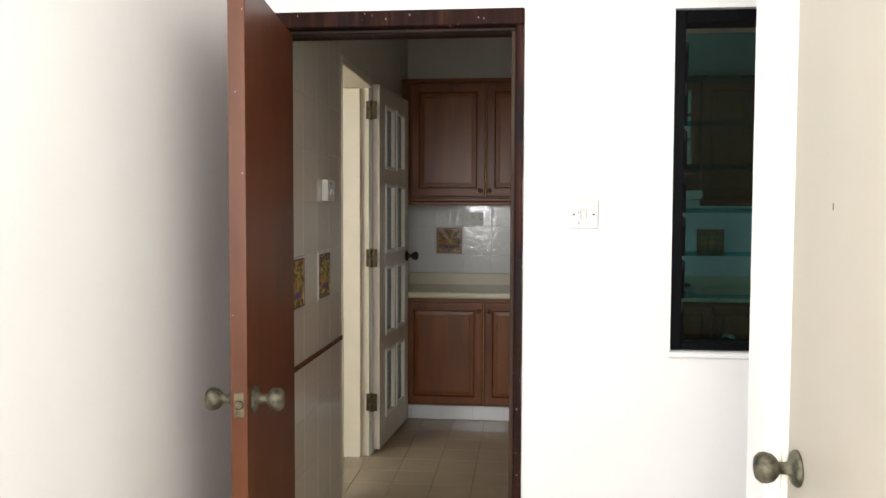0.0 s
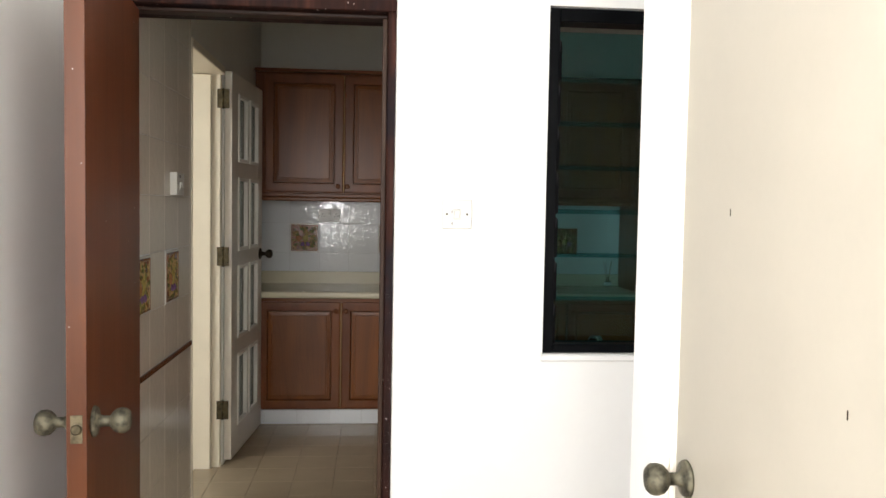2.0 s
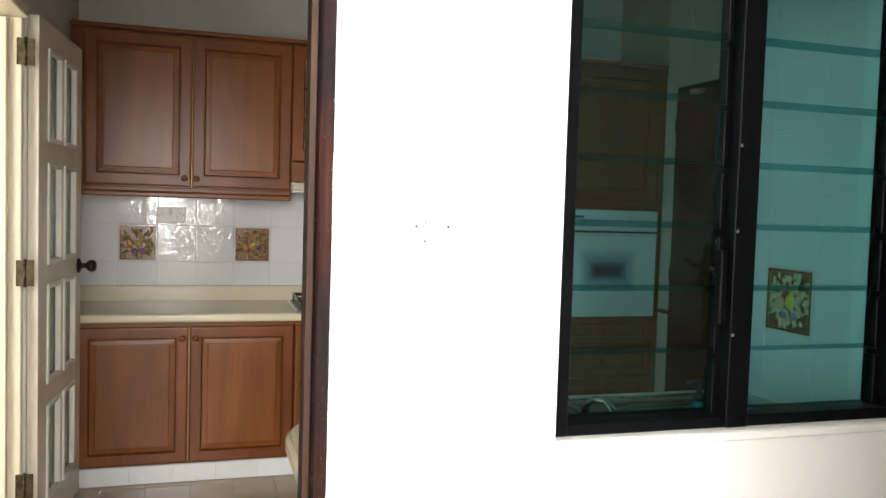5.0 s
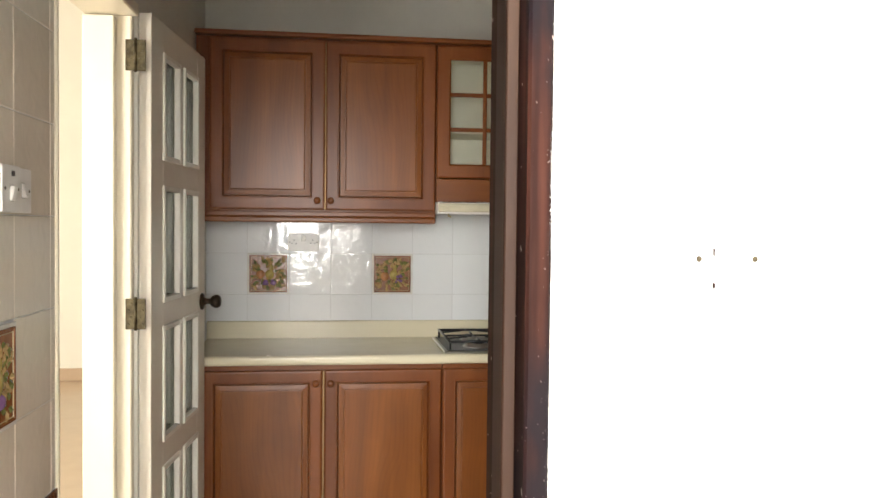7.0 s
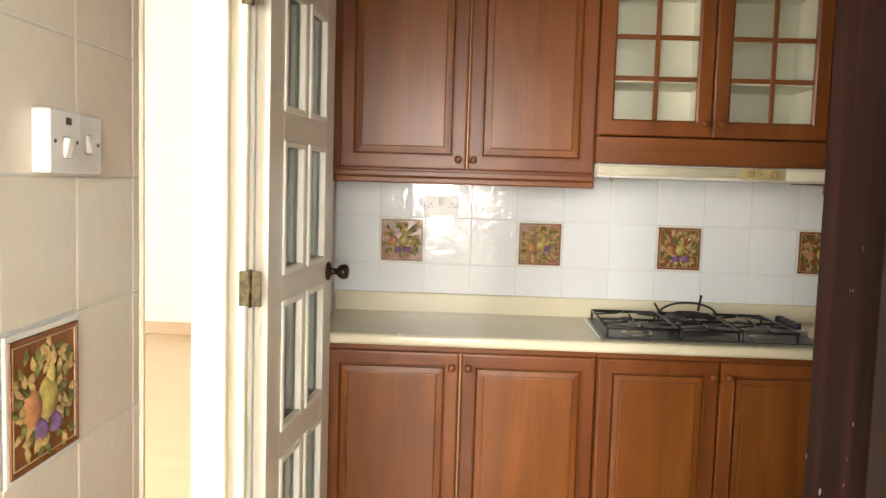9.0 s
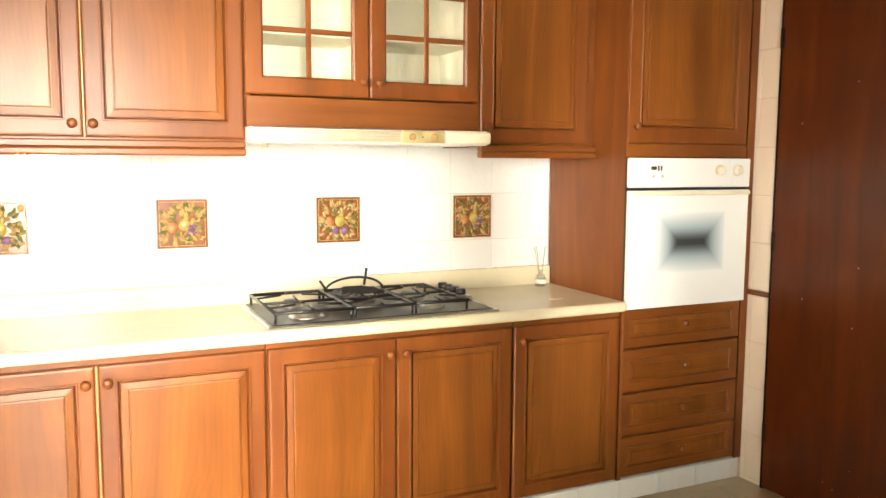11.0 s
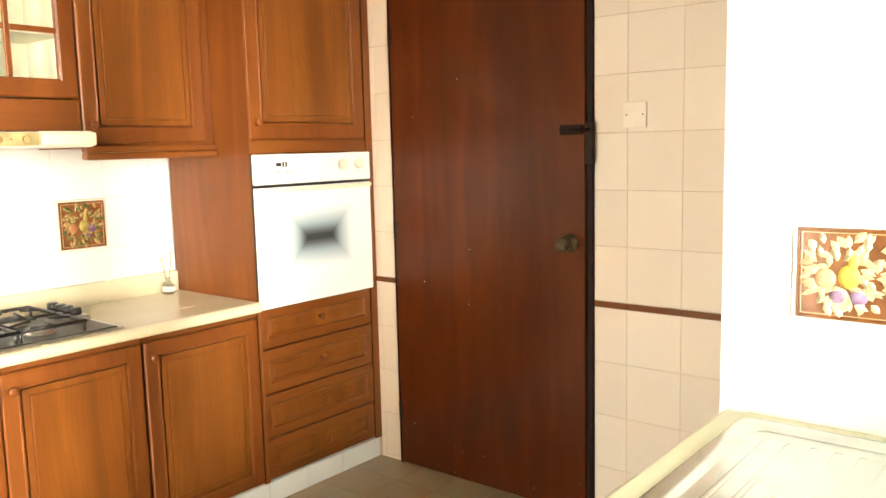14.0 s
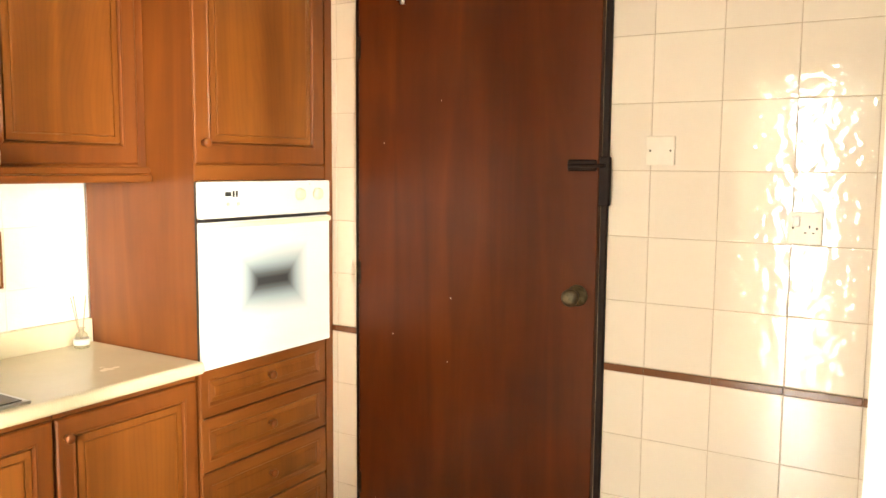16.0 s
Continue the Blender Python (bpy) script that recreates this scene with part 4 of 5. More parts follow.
def hob():
    h = thing("gas_hob", (0.28, 5.235, 0.8325), "stainless steel gas hob with black pan supports and four black knobs", "hob")
    W, D = 0.845, 0.46
    bm = boxed(0, W, 0, D, 0, 0.008, bevel=0.003)
    part("tray", bm, STEEL, h)
    part("well", boxed(0.016, W - 0.016, 0.016, D - 0.016, 0.0082, 0.011, bevel=0.001), DARK_STEEL, h, "darkened inner plate")
    for x, y, r in ((0.16, 0.13, 0.05), (0.16, 0.34, 0.035), (0.41, 0.3, 0.058), (0.63, 0.13, 0.038), (0.63, 0.34, 0.045)):
        b_ = part("burner", turned(bmesh.new(), [(r * 1.25, 0.011), (r * 1.2, 0.015), (r, 0.016), (r, 0.024), (r * 0.92, 0.028)], pose(x, y, 0), 28), STEEL, h)
        part("burner_cap", turned(bmesh.new(), [(r * 0.8, 0.0282), (r * 0.8, 0.033), (r * 0.7, 0.036), (0.001, 0.037)], pose(x, y, 0), 28), BLACK, b_, "black enamel burner cap")
    for cx, w2 in ((0.16, 0.13), (0.41, 0.105), (0.63, 0.1)):
        g_ = bmesh.new()
        zt = 0.046
        rod(g_, [(cx - w2, 0.03, zt), (cx + w2, 0.03, zt), (cx + w2, 0.43, zt), (cx - w2, 0.43, zt), (cx - w2, 0.03, zt)], 0.0062, 6)
        for yy in (0.13, 0.34):
            rod(g_, [(cx - w2, yy, zt), (cx - w2 * 0.3, yy, zt + 0.008)], 0.0045, 6)
            rod(g_, [(cx + w2, yy, zt), (cx + w2 * 0.3, yy, zt + 0.008)], 0.0045, 6)
            for s in (-1, 1):
                rod(g_, [(cx, yy + s * 0.1 if abs(yy + s * 0.1 - 0.23) > 0.15 else yy + s * 0.09, zt), (cx, yy + s * 0.03, zt + 0.008)], 0.0045, 6)
        rod(g_, [(cx - w2, 0.23, zt), (cx + w2, 0.23, zt)], 0.005, 6)
        for xx in (cx - w2, cx + w2):
            for yy in (0.04, 0.42):
                rod(g_, [(xx, yy, 0.008), (xx, yy, zt)], 0.005, 6)
        part("pan_support", g_, BLACK, h, "black enamelled wire pan support")
    for i in range(4):
        part("control_knob", turned(bmesh.new(), [(0.019, 0), (0.02, 0.006), (0.018, 0.02), (0.015, 0.023)], pose(0.803, 0.24 + 0.056 * i, 0.0305), 20), BLACK, h, "round black control knob")
    part("knob_block", boxed(0.77, 0.835, 0.2, 0.45, 0.0082, 0.03, bevel=0.004), STEEL, h, "raised steel knob block")
    w_ = thing("wok_stand", (0.69, 5.535, 0.879), "black iron wok stand with upright prongs on the hob", "wok stand")
    ring = bmesh.new()
    rod(ring, [(0.1 * math.cos(a), 0.1 * math.sin(a), 0.005) for a in [math.pi * 2 * k / 28 for k in range(29)]], 0.005, 6)
    part("ring", ring, BLACK, w_)
    grid = bmesh.new()
    for k in range(-4, 5):
        y = k * 0.02
        x = math.sqrt(0.0098 - y * y)
        rod(grid, [(-x, y, 0.006), (-x * 0.6, y, 0.016), (x * 0.6, y, 0.016), (x, y, 0.006)], 0.0035, 6)
    part("grate", grid, BLACK, w_, "black curved grate bars")
    arch = bmesh.new()
    rod(arch, [(0.115 * math.cos(a), 0.06, 0.006 + 0.05 * math.sin(a)) for a in [math.pi * k / 14 for k in range(15)]], 0.005, 6)
    rod(arch, [(-0.115, 0.03, 0.01), (-0.145, 0.03, 0.055)], 0.005, 6)
    rod(arch, [(0.05, 0.09, 0.02), (0.06, 0.09, 0.085)], 0.005, 6)
    part("prong", arch, BLACK, w_)


hob()


# ---- sink side ----
def sink_run():
    c = thing("sink_cabinet", (0, 0, 0), "reddish-brown wooden cabinet under the sink worktop", "cabinet")
    part("body", boxed(0.19, 1.44, Y_IN + 0.01, 3.30, 0.0, 0.79, bevel=0.003), CABINET, c)
    t = thing("sink_worktop", (0, 0, 0), "cream laminate worktop with rounded edges around the sink", "worktop")
    x0, x1, y0, y1, z0, z1 = 0.055, 1.447, Y_IN + 0.001, 3.352, 0.791, 0.832
    SX0, SX1, SY0, SY1 = 0.36, 1.395, 2.86, 3.285
    part("slab", boxed(SX0 - 0.02, x1, SY1, y1, z0, z1, bevel=0.014, segments=4), WORKTOP, t)
    outline = [(SX0 - 0.0205, y0), (SX0 - 0.0205, y1)] + [(0.33 - 0.33 * math.sin(a), y1 - 0.3 + 0.3 * math.cos(a)) for a in [math.pi / 2 * k / 16 for k in range(17)]] + [(0.0, y0)]
    bm = bmesh.new()
    low, mid, high, top = [[bm.verts.new((u + inset * (1 if u < 0.1 else 0.4 if u < 0.3 else 0), v - (inset if v > 3.1 else 0), z)) for u, v in outline] for inset, z in ((0.008, z0), (0, z0 + 0.008), (0, z1 - 0.01), (0.009, z1))]
    for a, c_ in ((low, mid), (mid, high), (high, top)):
        for k in range(len(a)):
            bm.faces.new((a[k], a[(k + 1) % len(a)], c_[(k + 1) % len(a)], c_[k]))
    bm.faces.new(low), bm.faces.new(top)
    part("rounded_end", bm, WORKTOP, t, "rounded free end of the worktop")
    bm = bmesh.new()
    box(bm, SX0 - 0.02, x1, y0, SY0, z0, z1 - 0.0003)
    box(bm, SX0 - 0.02, SX0, SY0 + 0.0002, SY1 - 0.0002, z0, z1 - 0.0003)
    box(bm, SX1, x1, SY0 + 0.0002, SY1 + 0.014, z0, z1 - 0.0003)
    part("surround", bm, WORKTOP, t)
    s = thing("sink", (SX0, SY0, 0.832), "stainless steel sink with a ribbed drainer", "sink")
    W, D = SX1 - SX0, SY1 - SY0
    def rounded(a, b_, c_, d_, r, z_, n_=5):
        out = []
        for cx_, cy_, a0 in ((b_ - r, d_ - r, 0), (a + r, d_ - r, 90), (a + r, c_ + r, 180), (b_ - r, c_ + r, 270)):
            out += [(cx_ + r * math.cos(radians(a0 + 90 * k / n_)), cy_ + r * math.sin(radians(a0 + 90 * k / n_)), z_) for k in range(n_ + 1)]
        return out

    def loops(bm, rings, cap=True):
        rs = [[bm.verts.new(p) for p in r] for r in rings]
        for a, c_ in zip(rs, rs[1:]):
            for k in range(len(a)):
                bm.faces.new((a[k], a[(k + 1) % len(a)], c_[(k + 1) % len(a)], c_[k])).smooth = True
        if cap:
            bm.faces.new(rs[-1])
        return bm

    rim = loops(bmesh.new(), [rounded(-0.012, W + 0.012, -0.012, D + 0.012, 0.035, 0.0), rounded(-0.011, W + 0.011, -0.011, D + 0.011, 0.035, 0.003),
                              rounded(-0.006, W + 0.006, -0.006, D + 0.006, 0.032, 0.005), rounded(0.012, W - 0.012, 0.012, D - 0.012, 0.03, 0.004)], False)
    part("rim", rim, SINK_STEEL, s)
    bm = loops(bmesh.new(), [rounded(0.0122, 0.44, 0.0122, D - 0.0122, 0.03, 0.004), rounded(0.035, 0.42, 0.035, D - 0.035, 0.05, 0.002), rounded(0.045, 0.41, 0.045, D - 0.045, 0.05, -0.02),
                             rounded(0.05, 0.405, 0.05, D - 0.05, 0.05, -0.13), rounded(0.08, 0.375, 0.08, D - 0.08, 0.04, -0.155)])
    part("bowl", bm, SINK_STEEL, s)
    dr = part("drainer", loops(bmesh.new(), [rounded(0.4402, W - 0.0122, 0.0122, D - 0.0122, 0.028, 0.004), rounded(0.46, W - 0.026, 0.026, D - 0.026, 0.028, 0.003), rounded(0.468, W - 0.034, 0.034, D - 0.034, 0.025, -0.003)]), SINK_STEEL, s, "ribbed steel drainer")
    for k in range(8):
        y = 0.062 + k * 0.042
        part("rib", turned(bmesh.new(), [(0.0008, 0), (0.007, 0.006), (0.008, 0.02), (0.008, 0.44), (0.007, 0.455), (0.0008, 0.462)], pose(0.50, y, -0.0042, 0, 90) @ Matrix.Diagonal((0.32, 1, 1, 1)), 12), SINK_STEEL, dr)
    part("drain", turned(bmesh.new(), [(0.04, -0.156), (0.038, -0.151), (0.02, -0.153)], pose(0.225, D / 2, 0), 20), CHROME, s)
    tp = thing("tap", (0.72, 2.80, 0.8315), "small chrome swan-neck sink tap", "tap")
    part("base", turned(bmesh.new(), [(0.024, 0), (0.024, 0.008), (0.016, 0.014), (0.014, 0.05), (0.017, 0.055), (0.012, 0.06)], None, 20), CHROME, tp)
    part("spout", rod(bmesh.new(), [(0, 0, 0.05), (0, 0.01, 0.085), (-0.005, 0.04, 0.108), (-0.015, 0.08, 0.105), (-0.02, 0.11, 0.085), (-0.022, 0.12, 0.06)], 0.009, 12), CHROME, tp)
    part("handle", rod(bmesh.new(), [(0.0, 0, 0.058), (0.02, -0.002, 0.066), (0.05, -0.004, 0.07)], 0.005, 8), CHROME, tp)
    b_ = thing("soap_bottle", (0.945, 2.815, 0.832), "teal soap bottle with a black pump", "soap bottle")
    part("body", turned(bmesh.new(), [(0.028, 0), (0.032, 0.005), (0.032, 0.075), (0.026, 0.09), (0.014, 0.1), (0.013, 0.108)], None, 24), TEAL, b_)
    bm = turned(bmesh.new(), [(0.015, 0.1082), (0.015, 0.122), (0.006, 0.126), (0.005, 0.148), (0.012, 0.149), (0.012, 0.158)], None, 18)
    rod(bm, [(0, 0, 0.154), (-0.03, 0, 0.154), (-0.036, 0, 0.149)], 0.004, 8)
    part("pump", bm, PLASTIC_DARK, b_, "black pump head")


sink_run()

# reed diffuser on the worktop
rd = thing("reed_diffuser", (1.585, 5.70, 0.8325), "small clear glass reed diffuser with pale sticks", "reed diffuser")
part("bottle", turned(bmesh.new(), [(0.022, 0), (0.025, 0.004), (0.024, 0.03), (0.017, 0.05), (0.009, 0.056), (0.009, 0.066), (0.012, 0.067), (0.012, 0.072)], None, 20), BOTTLE_GLASS, rd)
part("label", turned(bmesh.new(), [(0.0255, 0.012), (0.0252, 0.032)], None, 20), PLASTIC, rd, "pale bottle label")
for i, (dx_, dy_) in enumerate(((-0.035, 0.0), (-0.012, 0.02), (0.015, -0.01), (0.028, 0.012))):
    part("stick", rod(bmesh.new(), [(0, 0, 0.01), (dx_, dy_, 0.175)], 0.0017, 5), REED, rd)


# ---- switches and sockets ----
def plate(name, label, w, h, m, rockers=(), holes=(), d=0.009, category="switch", neon=None, mat=PLASTIC):
    """A wall plate facing local -y; rockers are (x, z, tilt), holes are three-pin groups."""
    p = thing(name, (0, 0, 0), label, category)
    p.matrix_world = m
    part("cover", boxed(-w / 2, w / 2, -d, 0, -h / 2, h / 2, bevel=0.0025, segments=2), mat, p)
    for x, z, tilt in rockers:
        r = part("rocker", boxed(-0.0085, 0.0085, -0.005, 0.003, -0.0135, 0.0135, bevel=0.0015), PLASTIC, p)
        r.matrix_local = pose(x, -d - 0.001, z, tilt)
        # raised grey lines draw the shade in the gap round the rocker
        gap = bmesh.new()
        for u0, u1, v0, v1 in ((-0.0098, 0.0098, 0.0141, 0.0149), (-0.0098, 0.0098, -0.0149, -0.0141), (-0.0098, -0.009, -0.014, 0.014), (0.009, 0.0098, -0.014, 0.014)):
            box(gap, x + u0, x + u1, -d - 0.0004, -d + 0.001, z + v0, z + v1)
        part("rocker_gap_shade", gap, SHADOW_GREY, p, "fine grey rim standing for the shade in the rocker gap")
    if holes:
        bm = bmesh.new()
        for x, z in holes:
            box(bm, x - 0.0018, x + 0.0018, -d - 0.0006, -d + 0.001, z + 0.006, z + 0.014)
            box(bm, x - 0.013, x - 0.007, -d - 0.0006, -d + 0.001, z - 0.008, z - 0.0045)
            box(bm, x + 0.007, x + 0.013, -d - 0.0006, -d + 0.001, z - 0.008, z - 0.0045)
        tagged(part("pin_holes", bm, PLASTIC_DARK, p, "dark pin slots"), kind="stuff")
    if neon:
        part("indicator", boxed(neon[0] - 0.007, neon[0] + 0.007, -d - 0.001, -d + 0.001, neon[1] - 0.005, neon[1] + 0.005), PLASTIC_DARK, p, "dark indicator lens")
    sx = 0.0302 if w < 0.1 else w / 2 - 0.009
    bm = bmesh.new()
    for s_ in (-1, 1):
        turned(bm, [(0.0032, 0), (0.0022, 0.0012)], pose(s_ * sx, -d, 0) @ FACE_NY, 10)
    tagged(part("screw", bm, BRASS, p), kind="stuff")
    return p


yard_switch = plate("light_switch", "white single light switch on the white wall", 0.088, 0.086, pose(0.206, Y_WALL - 0.0005, 1.346), ((0.0, 0.0, 6),))
bm = bmesh.new()
for u0, u1, v0, v1 in ((-0.0155, -0.0135, 0.003, 0.011), (-0.0155, -0.0125, -0.03, -0.024), (-0.0142, -0.0132, -0.034, -0.03)):
    box(bm, u0, u1, -0.0096, -0.0088, v0, v1, bevel=0.0003)
tagged(part("screw_mark", bm, FRAME_DARK, yard_switch, "small dark scratches in the plate"), kind="stuff")
plate("light_switch", "white single light switch beside the cream door", 0.088, 0.088, pose(0.4995, 0.848, 1.31, 0, 0, -90), ((0.0, 0.0, 8),))
plate("isolator_switch", "white isolator switch with a dark indicator on beige tiles", 0.086, 0.086, pose(X_LEFT + 0.0005, 3.378, 1.437, 0, 0, 90), ((0.0, -0.008, 14),), d=0.026, neon=(0.006, 0.028))
plate("light_switch", "white single light switch on beige tiles", 0.086, 0.086, pose(X_LEFT + 0.0005, 3.472, 1.437, 0, 0, 90), ((0.0, 0.0, -12),), d=0.012)
plate("double_socket", "white double socket on the white tiled splashback", 0.148, 0.086, pose(-0.34, Y_BACK - 0.0005, 1.294), ((0.0, 0.02, 5),), ((-0.045, 0), (0.045, 0)), category="socket")
plate("blank_plate", "cream cover plate on cream tiles", 0.086, 0.086, pose(X_RIGHT - 0.0005, 3.996, 1.499, 0, 0, -90), (), category="switch", mat=PLATE_CREAM)
plate("socket", "white switched wall socket on cream tiles", 0.088, 0.088, pose(X_RIGHT - 0.0005, 3.592, 1.288, 0, 0, -90), ((-0.022, 0.018, 5),), ((0.012, -0.006),), category="socket", mat=PLATE_CREAM)


# ---- picture tiles with fruit in relief ----
def blob(bm, x, z, rx, rz, depth, turn=0.0):
    m = pose(x, 0, z, 0, turn, 0) @ Matrix.Diagonal((rx, depth, rz, 1))
    made = bmesh.ops.create_uvsphere(bm, u_segments=12, v_segments=8, radius=1.0, matrix=m)
    for v in made["verts"]:
        for fc in v.link_faces:
            fc.smooth = True


def leaf_shape(bm, x, z, length, width, turn):
    c_, s_ = math.cos(turn), math.sin(turn)
    pts = [(0, 0), (0.35, 0.5), (0.7, 0.42), (1, 0), (0.7, -0.42), (0.35, -0.5)]
    rim = [bm.verts.new((x + length * u * c_ - width * v * s_, -0.0045, z + length * u * s_ + width * v * c_)) for u, v in pts]
    mid = bm.verts.new((x + length * 0.5 * c_, -0.009, z + length * 0.5 * s_))
    for k in range(6):
        bm.faces.new((rim[k], rim[(k + 1) % 6], mid))


def fruit_tile(m, seed, label):
    rng = random.Random(seed)
    t = thing("fruit_tile", (0, 0, 0), label, "decorative tile", "fruit picture tiles")
    t.matrix_world = m
    part("border", stepped(bmesh.new(), -0.099, 0.099, -0.099, 0.099, [(0, 0.0), (0.0, -0.0028), (0.002, -0.0042), (0.0075, -0.0042), (0.0085, -0.0034)], cap=False), WHITE_GLAZE, t, "white glazed tile edge")
    part("ground", stepped(bmesh.new(), -0.0905, 0.0905, -0.0905, 0.0905, [(0, -0.0034), (0.001, -0.006), (0.0045, -0.006), (0.006, -0.0035)]), TERRACOTTA, t, "terracotta brown ground")
    part("line", stepped(bmesh.new(), -0.082, 0.082, -0.082, 0.082, [(0, -0.0034), (0.0004, -0.0048), (0.0014, -0.0048), (0.0018, -0.0034)], cap=False), PALE_LINE, t, "thin pale line frame")
    green, pale = bmesh.new(), bmesh.new()
    for i in range(84):
        a = 2 * math.pi * i / 84 + rng.uniform(-0.2, 0.2)
        r = rng.uniform(0.35, 0.85) if i % 3 else rng.uniform(0.8, 1.0)
        q = 0.064 / max(abs(math.cos(a)), abs(math.sin(a)))
        leaf_shape(green if i % 5 in (0, 3) and seed != 7 else pale, q * r * math.cos(a), q * r * math.sin(a), rng.uniform(0.022, 0.034), rng.uniform(0.011, 0.017), a + rng.uniform(-1.2, 1.2))
    tagged(part("leaves", green, LEAF, t, "green relief leaves"), kind="stuff")
    tagged(part("petals", pale, PALE_LIT if seed == 7 else PALE_MUTED, t, "pale yellow relief leaves"), kind="stuff")
    k_ = 1.3 if seed > 10 else 1.0
    q = bmesh.new()
    blob(q, 0.006, -0.004, 0.022 * k_, 0.025 * k_, 0.0125)
    blob(q, 0.013, 0.026, 0.011, 0.021, 0.0105, 12)
    part("pear", q, YELLOW_LIT if seed == 7 else YELLOW, t, "yellow relief pear")
    q = bmesh.new()
    blob(q, -0.037, -0.008 + rng.uniform(-0.005, 0.005), 0.022 * k_, 0.022 * k_, 0.0125)
    part("peach", q, PEACH_LIT if seed == 7 else PEACH, t, "peach-coloured relief fruit")
    if seed % 2:
        spots = [("plum", -0.013, -0.044, 0.018, 0.016, 0.0115), ("plum", 0.024, -0.043, 0.019, 0.016, 0.0115)]
    else:
        spots = [("grape", 0.028 + rng.uniform(-0.018, 0.018), -0.022 + rng.uniform(-0.026, 0.02), 0.0065, 0.0065, 0.0105) for k in range(14)]
    for kind, *where in spots:
        q = bmesh.new()
        blob(q, *where)
        part(kind, q, PURPLE_LIT if seed == 7 else PURPLE, t)


for i, x in enumerate((-0.507, 0.093, 0.693, 1.294)):
    fruit_tile(pose(x, Y_BACK, 1.14), 1 + i, "brown fruit-relief picture tile in the white splashback, " + ("pear and plums" if i % 2 == 0 else "fruit and grapes"))
for i, y in enumerate((2.96, 3.36)):
    fruit_tile(pose(X_LEFT, y, 1.087, 0, 0, 90), 11 + 2 * i, "brown fruit-relief picture tile in beige tiles, pear and plums")
fruit_tile(pose(1.45, 3.12, 1.14, 0, 0, -90), 7, "brown fruit-relief picture tile above the drainer, glazes brightened as if strongly lit")


# ---- tiles, each a piece ----
TILES = {}


def tile_mesh(w, h, mat, thick=0.006):
    key = (round(w, 3), round(h, 3), mat.name)
    if key not in TILES:
        g_ = 0.0009
        bm = stepped(bmesh.new(), -w / 2 + g_, w / 2 - g_, -h / 2 + g_, h / 2 - g_, [(0, thick), (0, 0.0009), (0.0018, 0.0)])
        TILES[key] = mesh_of("tile", bm, mat)
    return TILES[key]


def cuts(start, end, origin, step=0.2):
    k = math.floor((start - origin) / step) + 1
    at = [start]
    while origin + k * step < end - 0.008:
        if origin + k * step > start + 0.008:
            at.append(origin + k * step)
        k += 1
    return at + [end]


def tile_field(parent, us, vs, place, mat, skip=lambda u, v: False, name="tile"):
    for u0, u1 in zip(us, us[1:]):
        for v0, v1 in zip(vs, vs[1:]):
            if skip((u0 + u1) / 2, (v0 + v1) / 2) or u1 - u0 < 0.01 or v1 - v0 < 0.01:
                continue
            ob = new(name, tile_mesh(u1 - u0, v1 - v0, mat))
            ob.parent = parent
            ob.matrix_world = place((u0 + u1) / 2, (v0 + v1) / 2)


def wall_named(name):
    return bpy.data.objects[name]


splash = structure("grout_back", boxed(-0.8, 1.684, Y_BACK + 0.002, Y_BACK + 0.0069, 0.85, 1.66), GROUT, "white glazed tile splashback behind the worktop")
tile_field(splash, cuts(-0.8, 1.684, -0.807), cuts(0.9, 1.65, 1.04), lambda u, v: pose(u, Y_BACK, v), TILE_WHITE,
           lambda u, v: abs(v - 1.14) < 0.02 and any(abs(u - x) < 0.02 for x in (-0.507, 0.093, 0.693, 1.293)))
left = structure("grout_left", swap_xy(boxed(Y_IN, 3.69, X_LEFT - 0.0069, X_LEFT - 0.002, 0.0, 2.39)), GROUT, "beige glazed wall tiles with a brown border strip")
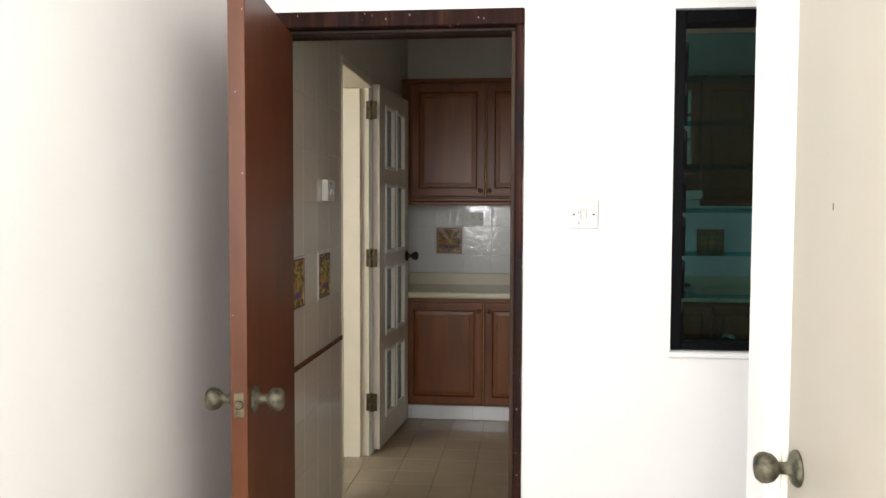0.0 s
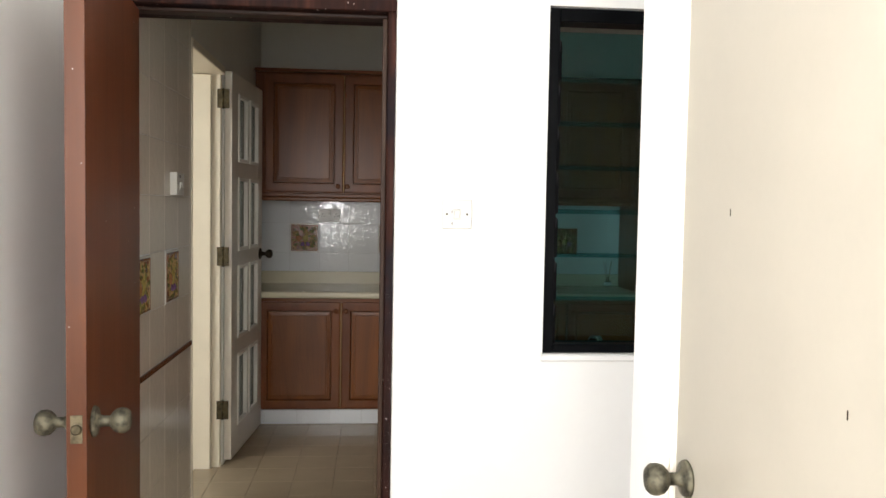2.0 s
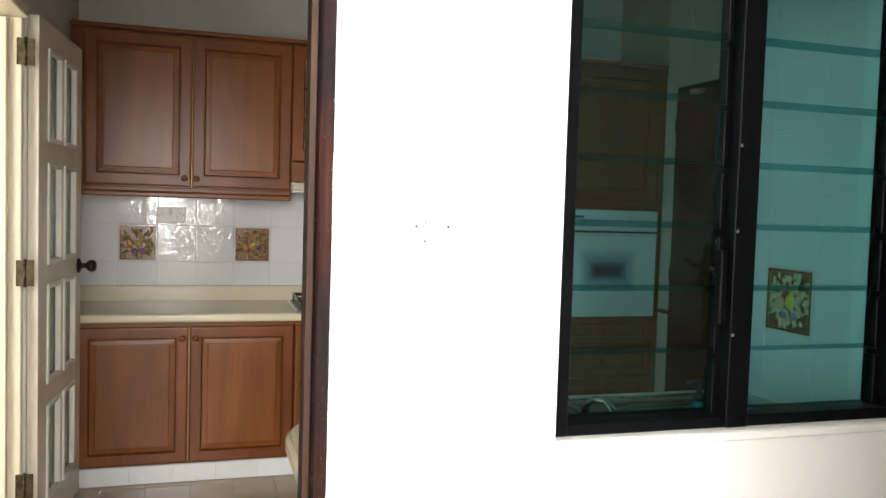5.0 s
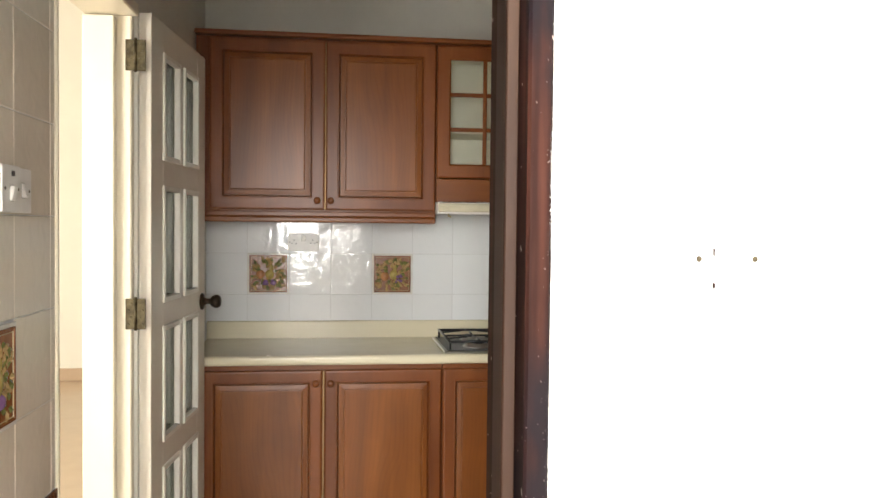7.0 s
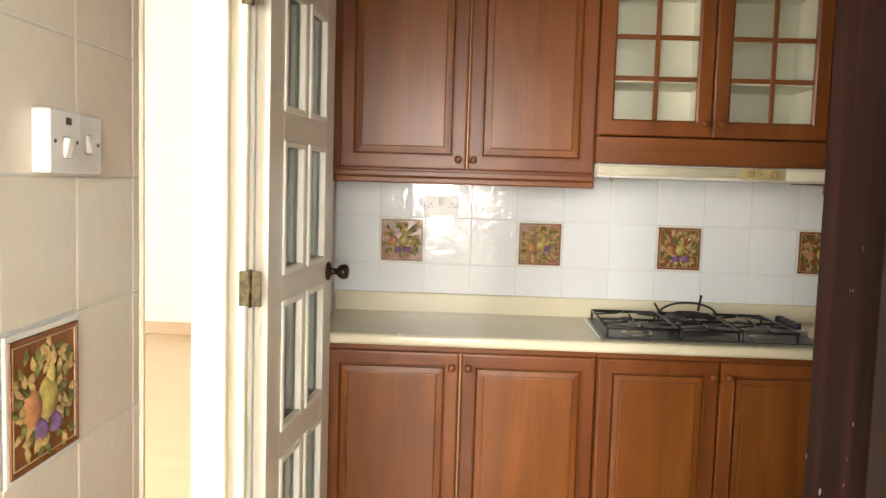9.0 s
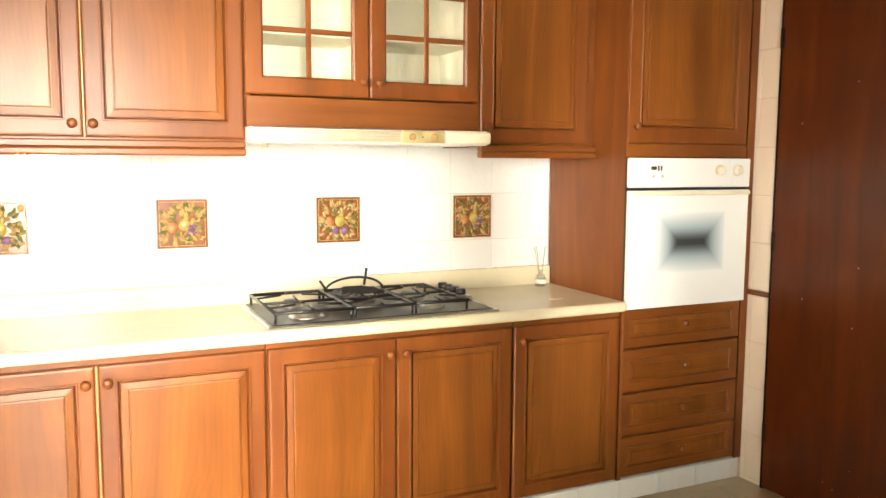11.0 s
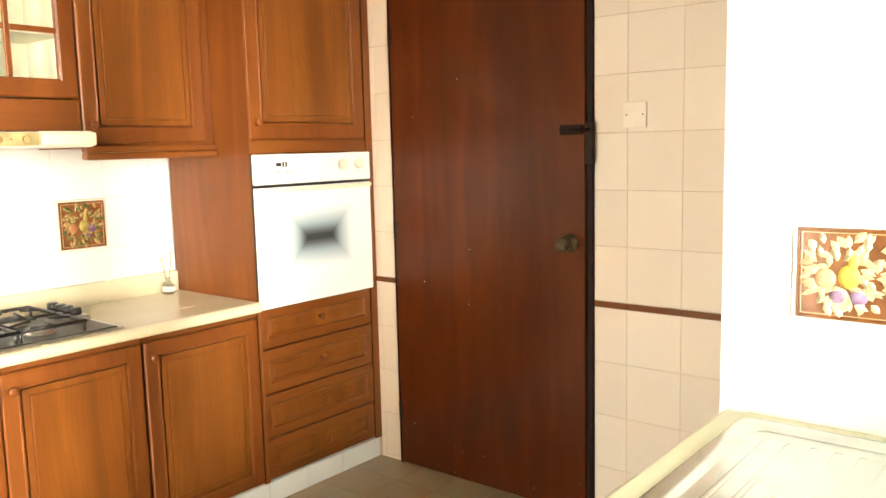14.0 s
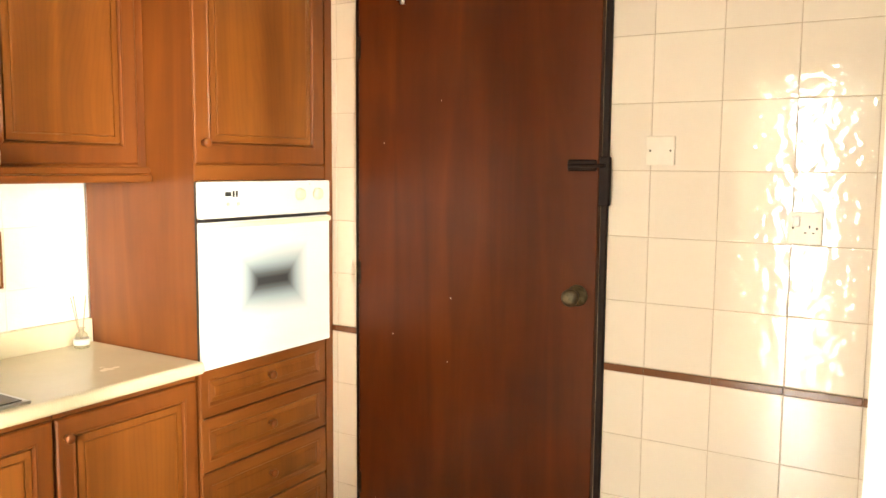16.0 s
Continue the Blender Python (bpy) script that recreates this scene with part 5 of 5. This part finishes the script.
left_place = lambda u, v: pose(X_LEFT, u, v, 0, 0, 90)
tile_field(left, cuts(Y_IN, 3.688, 3.46), cuts(0.79, 2.39, 0.79), left_place, TILE_BEIGE, lambda u, v: abs(v - 1.09) < 0.02 and any(abs(u - y) < 0.02 for y in (2.96, 3.36)))
tile_field(left, cuts(Y_IN, 3.688, 3.46), cuts(0.0, 0.765, 0.765), left_place, TILE_BEIGE)
tile_field(left, cuts(Y_IN, 3.688, 3.46), [0.766, 0.789], lambda u, v: pose(X_LEFT + 0.005, u, v, 0, 0, 90), TILE_STRIP, name="border_tile")
right = wall_named("wall_right")
right_place = lambda u, v: pose(X_RIGHT, u, v, 0, 0, -90)
in_door = lambda u, v: 4.15 < u < 5.13 and v < 2.08
for ys in (cuts(Y_IN, 4.154, 4.026), cuts(5.128, 5.25, 5.026)):
    tile_field(right, ys, cuts(0.84, 2.7, 0.84), right_place, TILE_CREAM)
    tile_field(right, ys, cuts(0.0, 0.815, 0.815), right_place, TILE_CREAM)
    tile_field(right, ys, [0.816, 0.839], lambda u, v: pose(X_RIGHT - 0.005, u, v, 0, 0, -90), TILE_STRIP, name="border_tile")
tile_field(right, cuts(4.154, 5.128, 4.026), [2.082, 2.24, 2.44, 2.64, 2.7], right_place, TILE_CREAM)
pw = wall_named("partition_wall")
# cream tiles drawn in the white glaze: their strong light is in the colour
tile_field(pw, cuts(Y_IN, 3.362, 3.02), cuts(0.834, 2.7, 0.84), lambda u, v: pose(1.45, u, v, 0, 0, -90), TILE_WHITE, lambda u, v: abs(v - 1.14) < 0.02 and abs(u - 3.12) < 0.02)
tile_field(plinth, cuts(-0.79, 2.34, -0.7), [0.001, 0.089], lambda u, v: pose(u, BASE_Y + 0.0055, v), TILE_WHITE)
fl = wall_named("floor")
FT = 0.2
tile_field(fl, cuts(X_LEFT - 0.14, X_RIGHT + 0.004, -0.22, FT), cuts(Y_WALL + 0.11, BASE_Y + 0.03, 4.202, FT), lambda u, v: pose(u, v, 0.0, -90, 0, 0), FLOOR_TILE)
